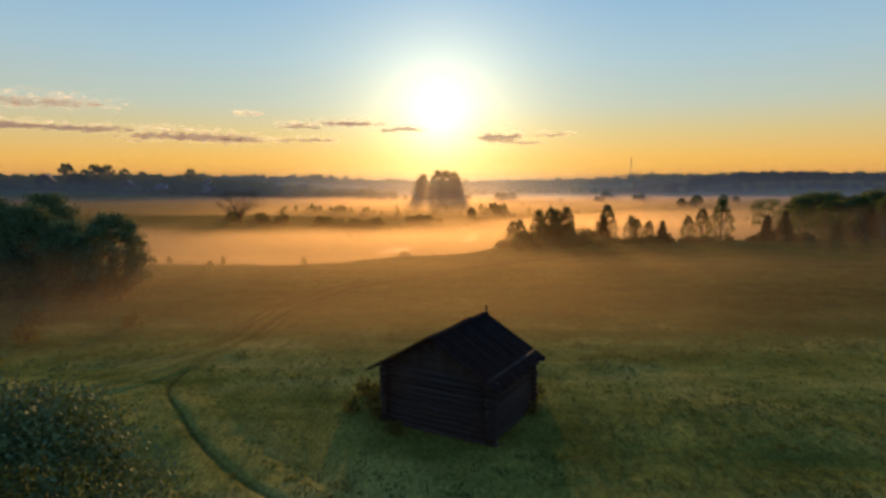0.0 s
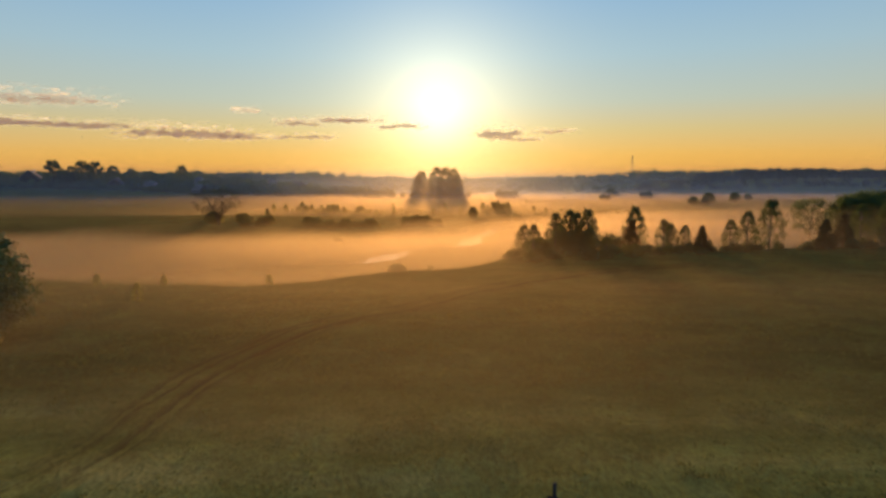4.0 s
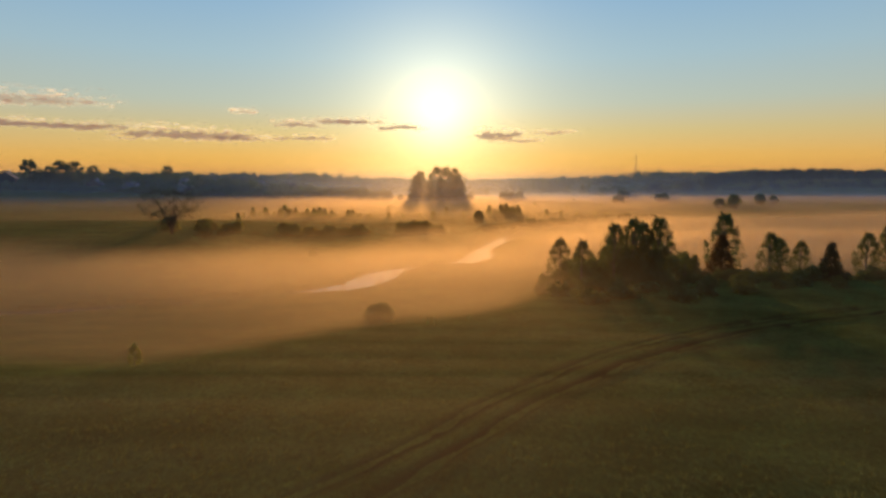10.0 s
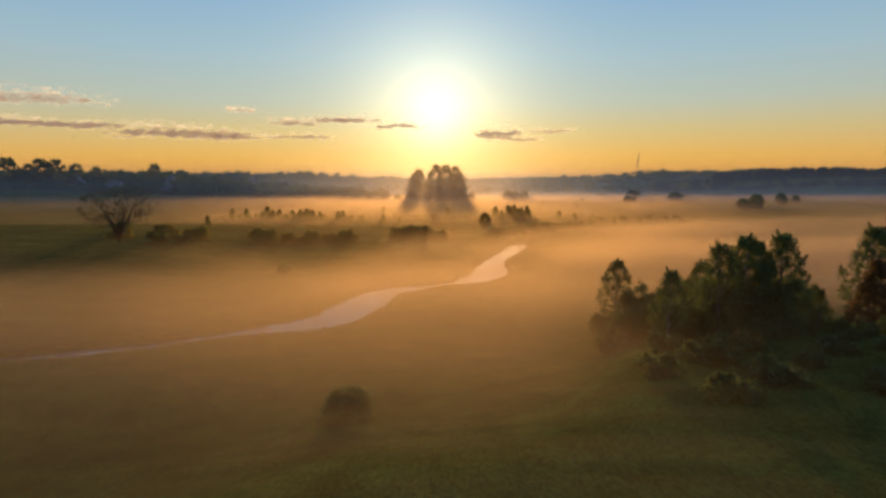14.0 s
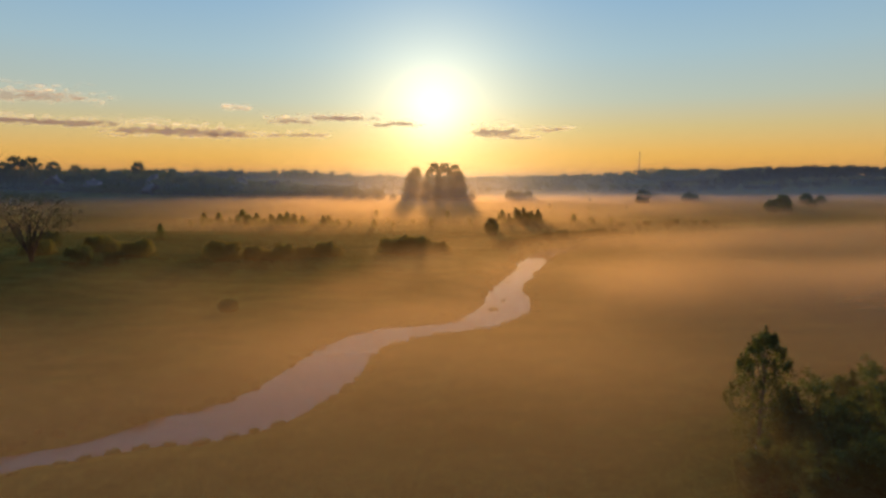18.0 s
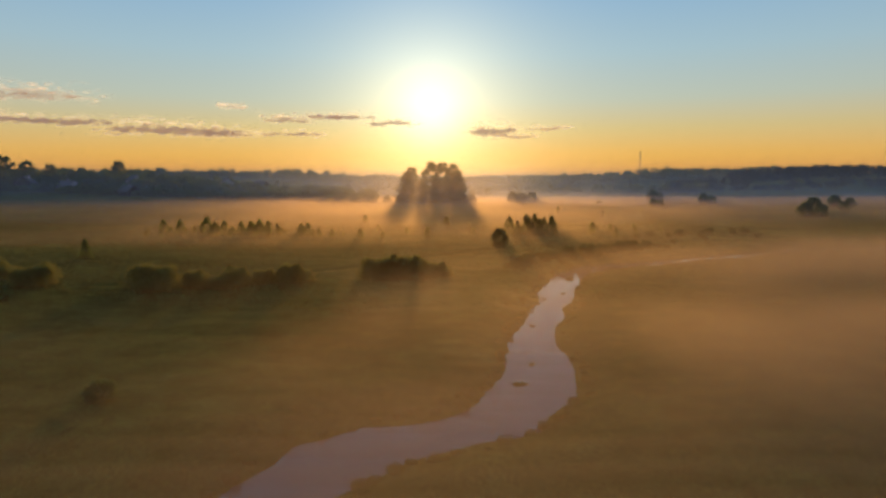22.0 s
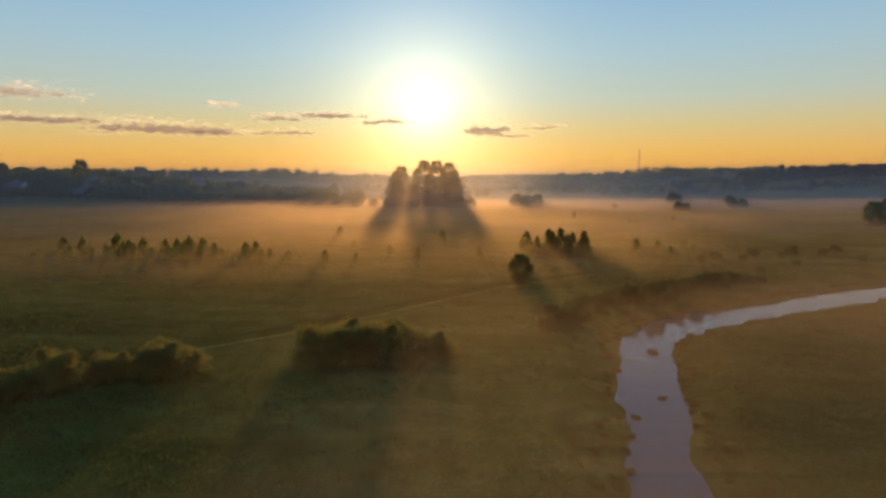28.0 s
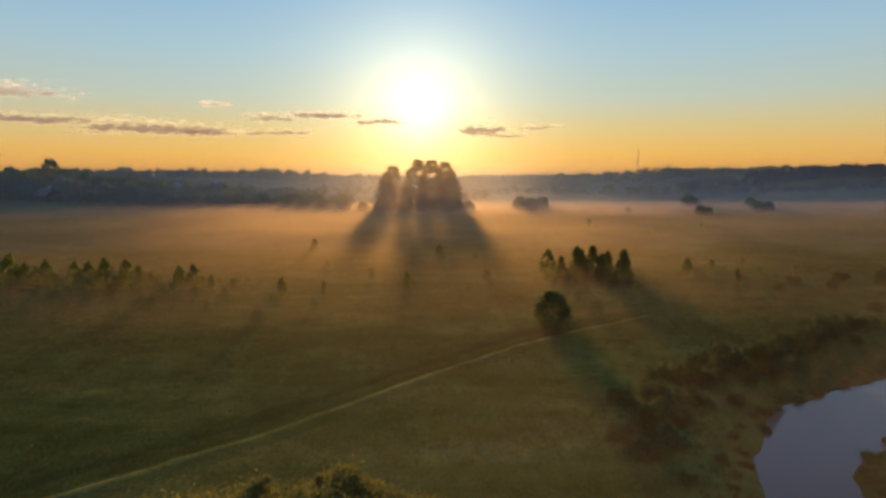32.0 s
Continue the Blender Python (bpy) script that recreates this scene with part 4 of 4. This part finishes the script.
for x, y, w, d, h, a, mat in ((-347, 520, 14, 11, 6.5, 20, SLATE), (-188, 478, 8, 9, 3.0, 60, SLATE), (-232, 490, 9, 9, 3.0, 80, RENDERED), (-150, 540, 9, 10, 5, 30, RENDERED), (-128, 545, 8, 9, 5, 70, SLATE), (-265, 500, 10, 9, 4, 15, SLATE), (-205, 520, 9, 9, 4, 50, RENDERED)):
    house(x, y, w, d, h, a, RENDERED if mat is RENDERED else OLD_WOOD, SLATE, "small pale village house with a pitched roof among trees" if mat is RENDERED else "dark wooden village house with a wide pitched roof")


def church(x, y):
    root = tagged(new("church_tower"), "distant church tower with a pointed spire on the skyline", "church")
    z = ground_at(x, y)
    root.matrix_basis = pose(x, y, z - 0.5)
    part("tower", box_bm(-4.5, -4.5, 0, 4.5, 4.5, 19), RENDERED, root)
    part("nave", box_bm(-4, 4, 0, 26, 15, 9), RENDERED, root)
    bm = bmesh.new()
    bmesh.ops.create_cone(bm, cap_ends=True, segments=8, radius1=4.2, radius2=0.15, depth=15, matrix=Matrix.Translation((0, 0, 26.5)))
    part("spire", bm, SLATE, root)
    return root


church(-547, 2210)


def mast(x, y, top):
    root = tagged(new("radio_mast"), "tall slender lattice mast far on the horizon", "mast")
    z = ground_at(x, y)
    root.matrix_basis = pose(x, y, z)
    h, r = top - z, 1.2
    feet = [(r * math.cos(a), r * math.sin(a)) for a in (0.3, 0.3 + 2.094, 0.3 + 4.189)]
    for fx_, fy_ in feet:
        v, f = tube([(fx_, fy_, -0.5), (fx_ * 0.5, fy_ * 0.5, h)], [0.28, 0.2], 5)
        under(new("leg", mesh_of("leg", v, f, STEEL)), root)
    k = 16
    for i in range(k):
        u0, u1 = i / k, (i + 1) / k
        for j in range(3):
            p, q = feet[j], feet[(j + 1) % 3]
            s0, s1 = 1 - 0.5 * u0, 1 - 0.5 * u1
            v, f = tube([(p[0] * s0, p[1] * s0, h * u0), (q[0] * s1, q[1] * s1, h * u1)], [0.12, 0.12], 4)
            under(new("brace", mesh_of("brace", v, f, STEEL)), root)
    v, f = tube([(0, 0, h), (0, 0, h + 4)], [0.15, 0.06], 5)
    under(new("antenna", mesh_of("antenna", v, f, STEEL)), root)
    return root


mast(423, 1342, 61)

# a bright reach of water behind the far trees
shore = [(-132 + 46 * math.cos(k * 0.2618) * (0.8 + 0.3 * math.sin(3 * k)), 735 + 40 * math.sin(k * 0.2618), -3.5) for k in range(24)]
pond = mesh_of("far_water", shore, [tuple(range(24))], WATER)
tagged(new("far_water", pond), "bright reach of water beyond the far trees", "water", kind="structure")


# ---- grass tussocks ----
def tussocks(name, label, n, box, keep, size, seed):
    gen = np.random.default_rng(seed)
    x, y = gen.uniform(box[0], box[1], n), gen.uniform(box[2], box[3], n)
    ok = keep(x, y) & (gen.random(n) < smooth(box[3], box[3] - 25, y)) & (gen.random(n) < 0.15 + 1.1 * smooth(0.4, 0.7, billow(x * 0.5, y, 6)))
    x, y = x[ok], y[ok]
    z = land(x, y)
    blades = 6
    m = len(x) * blades
    s = np.repeat(size * (0.5 + gen.random(len(x))), blades)
    px_, py_, pz = np.repeat(x, blades) + gen.normal(size=m) * s * 0.5, np.repeat(y, blades) + gen.normal(size=m) * s * 0.5, np.repeat(z, blades)
    a = gen.random(m) * 6.283
    wide = s * 0.16
    lean = gen.normal(size=(m, 2)) * s[:, None] * 0.4
    v = np.stack([np.c_[px_ - np.cos(a) * wide, py_ - np.sin(a) * wide, pz - 0.05], np.c_[px_ + np.cos(a) * wide, py_ + np.sin(a) * wide, pz - 0.05], np.c_[px_ + lean[:, 0], py_ + lean[:, 1], pz + s * (0.5 + 0.5 * gen.random(m))]], 1).reshape(-1, 3)
    tagged(new(name, mesh_of(name, v, np.arange(3 * m).reshape(-1, 3), BLADE)), label, "grass", kind="stuff")


tussocks("meadow_grass", "tufts of tall uncut meadow grass", 100000, (-60, 60, 9, 78), lambda x, y: (np.abs(x) < 0.72 * y + 6) & (near(TRACKS[0], x, y)[0] > 2.0) & (near(TRACKS[1], x, y)[0] > 0.4) & (np.hypot(x - 1.1, y - 24.6) > 4.2), 0.14, 71)
tussocks("flat_sedge", "rough sedge tufts on the river flat", 120000, (-85, 85, 130, 300), lambda x, y: (y > 172 + 12 * ripple(x, y, 9)) & (land(x, y) > -4.6) & (near(TRACKS[2], x, y)[0] > 2.4), 0.22, 72)

# ---- reed islets in the river, and dry stalks on the bank ----
def reeds(name, label, h, w, n, seed, mat, group):
    gen = np.random.default_rng(seed)
    root = tagged(new(name), label, "reeds", group)
    for piece, m in (("stems", n), ("low_leaves", n)):
        a, r = gen.random(m) * 6.283, w / 2 * np.sqrt(gen.random(m))
        x, y = r * np.cos(a) * 1.5, r * np.sin(a)
        hh = h * (0.4 + 0.6 * gen.random(m)) * (1.0 if piece == "stems" else 0.5)
        lean = gen.normal(size=(m, 2)) * (0.12 if piece == "stems" else 0.35) * hh[:, None]
        b = gen.random(m) * 6.283
        wd = 0.035 * (1 if piece == "stems" else 1.6)
        v = np.stack([np.c_[x - np.cos(b) * wd, y - np.sin(b) * wd, np.full(m, -0.4)], np.c_[x + np.cos(b) * wd, y + np.sin(b) * wd, np.full(m, -0.4)], np.c_[x + lean[:, 0], y + lean[:, 1], hh]], 1).reshape(-1, 3)
        under(new(piece, mesh_of(piece, v, np.arange(3 * m).reshape(-1, 3), mat)), root)
    return root


islet = reeds("reed_islet", "dark clump of reeds standing in the river", 0.4, 1.0, 200, 81, SEDGE, "reeds in the river")
spots = [(4.5, 156.7, 0.8), (18.9, 202.8, 0.9), (10.6, 185.3, 0.8), (12.2, 188.3, 0.6), (15.4, 191.7, 0.6), (8.4, 174.4, 0.5), (9.6, 183.2, 0.9), (10.0, 187.0, 0.7), (9.3, 181.0, 0.6), (11.0, 190.2, 0.6), (6.2, 161.5, 0.5)]
for i, (x, y, s) in enumerate(spots):
    m = Matrix.Translation((x, y, -5.0)) @ Matrix.Rotation(i * 1.7, 4, "Z") @ Matrix.Diagonal((s, s, s, 1))
    ob = islet if i == 0 else copy_thing(islet, pose(0, 0, 0))
    ob.matrix_basis = m
fringe = reeds("bank_reeds", "tall sedge fringe along the river bank", 0.8, 1.8, 240, 82, SEDGE, "reeds on the banks")
gen = np.random.default_rng(83)
stalks = reeds("dry_stalks", "few tall dry weed stalks standing in the meadow", 1.5, 0.8, 5, 84, SEDGE, "dry stalks")
for i, (x, y, s) in enumerate(((-1.5, 84.5, 1.0), (-1.9, 87, 0.8), (1.2, 86, 0.7))):
    ob = stalks if i == 0 else copy_thing(stalks, pose(0, 0, 0))
    ob.matrix_basis = Matrix.Translation((x, y, ground_at(x, y))) @ Matrix.Rotation(i * 1.3, 4, "Z") @ Matrix.Diagonal((s, s, s, 1))
first = True
for k in range(40, len(RIVER_FINE) - 60):
    if not (110 < RIVER_FINE[k, 1] < 232):
        continue
    for s in (-1, 1):
        if gen.random() < 0.12:
            continue
        q = RIVER_FINE[k, :2] + across[k] * s * (RIVER_FINE[k, 2] / 2 + 0.3 + 1.2 * gen.random())
        z = ground_at(q[0], q[1])
        if z < -5.2:
            continue
        sc = 0.24 + 0.3 * gen.random()
        m = Matrix.Translation((q[0], q[1], z)) @ Matrix.Rotation(gen.random() * 6, 4, "Z") @ Matrix.Diagonal((sc, sc, sc, 1))
        ob = fringe if first else copy_thing(fringe, pose(0, 0, 0))
        first = False
        ob.matrix_basis = m

# ---- mist: leaning thin sheets over the river flat, their alpha imitating droplets ----
def mist_density(x, y, z):
    """Extinction per metre."""
    g = land(x, y, False)
    h = z - g
    crest = np.interp(x, CREST_X, CREST_Y)
    far_edge = np.interp(x, [-100, -60, -40, -22, -14, -6, 0, 30, 45, 80, 200], [168, 164, 158, 147, 153, 180, 201, 206, 212, 220, 245])
    bank = smooth(-3, 7, y - crest) * (1 - smooth(-10, 20, y - far_edge)) * (1 + 1.2 * smooth(12, 50, x) * smooth(115, 135, y))
    lump = billow(x, y * 1.2, 26)
    top = 1.5 + 2.4 * (lump - 0.5) - 2.0 * smooth(112, 148, y) + 0.8 * smooth(20, 60, x) + 1.2 * smooth(8, 20, x) * smooth(136, 150, y) * (1 - smooth(156, 174, y)) + 0.3 * smooth(-4, -16, x) * smooth(92, 104, y) * (1 - smooth(124, 140, y))
    body = np.clip((top - z) / 2.2, 0, 1) * smooth(0.0, 0.7, h)
    s = 0.032 * bank * body * (0.55 + 0.9 * lump) * (1 + 0.8 * smooth(8, 20, x - 0.15 * (y - 150)) * smooth(132, 146, y) * (1 - smooth(154, 172, y)) ) * (1 - (0.8 - 0.3 * smooth(-24, -10, x)) * smooth(135, 190, y) * (1 - smooth(5, 16, x - 0.15 * (y - 150)) * (1 - smooth(156, 174, y)) - smooth(16, 50, x) * smooth(156, 174, y))) * (1 - 0.75 * smooth(10, 24, x) * smooth(118, 104, y))
    low = np.clip((1.6 - h) / 1.5, 0, 1) * smooth(0.0, 0.6, h)
    s = s + (0.005 + 0.035 * smooth(120, 132, y) * smooth(-26, -12, x)) * bank * low * (1 - smooth(158, 182, y))
    meadow = (1 - smooth(-10, 10, y - crest)) * np.clip((3.4 - h) / 2.5, 0, 1) * smooth(0, 1.0, h)
    s = s + 0.0125 * (1 + 1.6 * smooth(18, 26, y) * (1 - smooth(34, 46, y))) * meadow * (0.3 + 1.3 * billow(x + 50, y, 20)) * smooth(14, 50, y - 0.25 * x) * (1 - 0.4 * smooth(4, 24, x) * smooth(66, 82, y))
    spill = smooth(-30, 0, y - crest) * (1 - smooth(2, 16, y - crest)) * np.clip((4.2 - h) / 3.6, 0, 1) * smooth(0, 0.8, h)
    s = s + 0.008 * spill * (0.4 + 1.1 * billow(x + 20, y, 17)) * (1 - 0.72 * smooth(4, 18, x))
    flat = smooth(-30, 20, y - far_edge) * np.clip((3.6 - h) / 3.2, 0, 1) * smooth(0, 0.8, h)
    # thicker along the sun's bearing, imitating its glare over the flat
    s = s + 0.006 * (1 + 2.6 * smooth(-17, -4, x) * smooth(17, 5, x) * (1 - smooth(198, 226, y)) + 2.8 * smooth(208, 246, y) * smooth(-110, -60, x) + 0.2 * smooth(-34, -60, x) * smooth(-300, -180, x)) * flat * (0.2 + 1.4 * billow(x + 9, y, 34)) * (0.65 + 0.35 * smooth(215, 290, y))
    # thinned by the bank trees, here and in the body, imitating their shade
    s = s * (1 - (0.8 - 0.5 * smooth(20, 32, x)) * smooth(4, 15, x) * smooth(74, 82, y) * smooth(122, 111, y)) * (1 - 0.35 * smooth(-10, -25, x) * smooth(116, 128, y) * smooth(160, 140, y))
    d, w = near(RIVER_FINE, x, y)
    s = s + (0.012 + 0.038 * smooth(128, 140, y) * smooth(205, 185, y)) * np.exp(-(np.maximum(d - w / 2, 0) / 3.0) ** 2) * np.clip((-2.2 - z) / 1.8, 0, 1) * smooth(0.0, 0.5, z + 5.0) * (0.4 + 1.2 * billow(x, y, 7))
    return s


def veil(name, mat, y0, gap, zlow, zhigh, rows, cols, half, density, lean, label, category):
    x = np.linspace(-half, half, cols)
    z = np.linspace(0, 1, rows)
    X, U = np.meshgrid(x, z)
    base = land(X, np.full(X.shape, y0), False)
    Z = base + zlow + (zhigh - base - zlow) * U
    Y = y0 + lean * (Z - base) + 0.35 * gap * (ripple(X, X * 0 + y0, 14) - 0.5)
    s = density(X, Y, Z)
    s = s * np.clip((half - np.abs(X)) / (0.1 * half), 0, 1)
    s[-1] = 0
    # the haze is put into each sheet's alpha
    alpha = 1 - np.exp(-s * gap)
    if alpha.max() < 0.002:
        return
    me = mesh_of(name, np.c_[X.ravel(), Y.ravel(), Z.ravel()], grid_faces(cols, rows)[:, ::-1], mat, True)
    attribute(me, "sheet_alpha", alpha)
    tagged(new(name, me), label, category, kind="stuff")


def air_density(x, y, z):
    """The thin general mist over meadow and flat; it also imitates the sun's glare."""
    h = z - land(x, y, False)
    # less mist at the bank trees, to darken it like their shade
    clear = 1 - 0.6 * smooth(8, 22, x) * smooth(60, 74, y) * (1 - smooth(106, 116, y))
    return (0.2 + 0.8 * smooth(22, 36, y)) * (0.0018 - 0.0008 * smooth(90, 150, y) + 0.006 * smooth(-12, -26, x) * (1 - smooth(50, 80, y)) + 0.008 * smooth(30, 60, x) * smooth(66, 100, y) * (1 - smooth(120, 150, y))) * np.clip((8.5 - h) / 6.5, 0, 1) * (0.5 + 1.0 * billow(x + 70, y, 40)) * clear


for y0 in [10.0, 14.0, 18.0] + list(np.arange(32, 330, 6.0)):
    veil("morning_air", MIST, y0, 6.0, 0.0, 6.5 if y0 < 134 else 3.0, 7, 40, 0.8 * y0 + 34, air_density, 0.4, "faint golden mist over the meadow, with the sun's glare added", "mist")

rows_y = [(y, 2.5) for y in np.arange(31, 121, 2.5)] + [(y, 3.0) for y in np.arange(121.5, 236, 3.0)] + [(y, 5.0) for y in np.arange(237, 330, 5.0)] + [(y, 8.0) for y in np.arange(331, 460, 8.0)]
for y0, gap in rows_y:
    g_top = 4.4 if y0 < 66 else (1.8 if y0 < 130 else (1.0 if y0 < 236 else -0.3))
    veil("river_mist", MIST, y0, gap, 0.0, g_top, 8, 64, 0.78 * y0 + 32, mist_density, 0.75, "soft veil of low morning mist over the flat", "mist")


def fog_density(x, y, z):
    """The deeper fog on the far meadow, lying between the clump and the wooded hill."""
    h = z - land(x, y, False)
    lie = smooth(350, 430, y) * (1 - 0.65 * smooth(450, 520, y)) * smooth(-10, 70, x + 0.1 * (y - 400)) + 0.15 * smooth(440, 520, y) * smooth(30, -30, x) * smooth(-140, -60, x)
    return 0.007 * lie * np.clip((5.0 - h) / 4, 0, 1) * smooth(0, 1.0, h) * (0.3 + 1.3 * billow(x, y + 30, 60))


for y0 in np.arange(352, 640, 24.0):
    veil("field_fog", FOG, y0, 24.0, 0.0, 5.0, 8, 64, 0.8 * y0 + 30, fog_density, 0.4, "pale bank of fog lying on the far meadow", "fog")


def haze_density(x, y, z):
    return np.clip(1 - (z + 4) / 34, 0, 1) ** 1.5 * (0.0012 + 0.0008 * smooth(340, 420, y)) * (1 - 0.5 * smooth(600, 800, y))


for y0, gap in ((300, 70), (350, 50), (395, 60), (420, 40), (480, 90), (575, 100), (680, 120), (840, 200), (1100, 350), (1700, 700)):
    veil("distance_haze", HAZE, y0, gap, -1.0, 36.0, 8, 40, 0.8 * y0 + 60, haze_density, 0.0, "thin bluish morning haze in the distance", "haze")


def glare_density(x, y, z):
    """Sheets added before the far trees as sun glare, passing most light straight on."""
    top = np.where(y > 300, 24.0, 10.0)
    return np.clip(1 - (z + 4) / (top + 4), 0, 1) ** 1.2 * 0.00022


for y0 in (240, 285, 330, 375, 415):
    veil("sunlit_haze", SUN_GLARE, y0, 45.0, -1.0, 24.0 if y0 > 300 else 10.0, 12, 40, 0.8 * y0 + 40, glare_density, 0.0, "thin golden sheet imitating glare under the rising sun", "haze")


# ---- clouds low over the horizon ----
def cloud(az, el, wide, tall_, thick, seed):
    """A thin streak of cloud with a dense core and a fringe tinted as sunlit; bearing, height and width in degrees."""
    far = 4000.0
    cols, rows = 220, 44
    u, v = np.meshgrid(np.linspace(-1.25, 1.25, cols), np.linspace(-1.5, 2.6, rows))
    n = 0.65 * ripple(u * wide * 1.2 + seed * 13, v * tall_ * 4 + seed * 7, 1.3) + 0.35 * ripple(u * wide * 1.2 + seed * 4, v * tall_ * 4 + seed, 0.6)
    fine = 0.6 * ripple(u * wide * 1.1 + seed * 5, v * tall_ * 4.5 + seed * 3, 1.3) + 0.4 * ripple(u * wide * 1.1 + seed * 9, v * tall_ * 4.5 + seed, 0.6)
    a = np.radians(az + u * wide / 2)
    e = np.radians(el + v * tall_ / 2 + 0.12 * (ripple(u * 3 + seed, v * 0, 1) - 0.5))
    body = np.clip(1 - np.abs(u) ** 3, 0, 1) * np.clip(1 - np.abs(v) ** 1.6, 0, 1)
    core = np.clip(body * 1.6 - 0.45 + (n - 0.5) * 1.6 + (fine - 0.5) * 0.5, 0, 1) * thick
    # the fringe reaches higher above the core, imitating a sunlit top
    lift = np.where(v > 0, v / 2.6, v / 1.5)
    halo = np.clip(1 - np.abs(u / 1.25) ** 3, 0, 1) * np.clip(1 - np.abs(lift) ** 1.3, 0, 1)
    fringe = np.clip(halo * 1.1 - 0.45 + (fine - 0.5) * 1.9 + (n - 0.5) * 0.8, 0, 1) * 0.85 * np.clip(halo * 1.5, 0, 1)
    alpha = np.maximum(core, fringe)
    alpha[0] = alpha[-1] = 0
    alpha[:, 0] = alpha[:, -1] = 0
    me = mesh_of("cloud", np.c_[(far * np.sin(a)).ravel(), (far * np.cos(a)).ravel(), (11 + far * np.tan(e)).ravel()], grid_faces(cols, rows), CLOUD, True)
    attribute(me, "sheet_alpha", alpha)
    attribute(me, "vapour_core", core)
    tagged(new("cloud", me), "thin streak of grey and orange morning cloud", "cloud", "low clouds", "stuff")


STREAKS = ((-8.9, 5.25, 7.2, 0.5, 0.95), (-4.0, 4.75, 5.0, 0.5, 0.85), (-22.6, 3.75, 12.5, 0.95, 1.0), (-33, 4.2, 14.0, 0.65, 1.0), (-34.0, 6.1, 11.0, 0.9, 0.5), (-13.2, 4.9, 4.6, 0.6, 0.75), (-13.0, 3.65, 6.0, 0.45, 0.8), (5.3, 3.95, 4.8, 1.0, 0.9), (10.4, 4.2, 5.0, 0.3, 0.5), (-18, 5.9, 2.5, 0.35, 0.3), (-18.5, 3.55, 7, 0.35, 0.6), (7.6, 3.5, 4.0, 0.3, 0.6))
for i, (az, el, wide, tall_, thick) in enumerate(STREAKS):
    cloud(az, el, wide * 1.08, tall_ * 1.15, thick, i + 1)
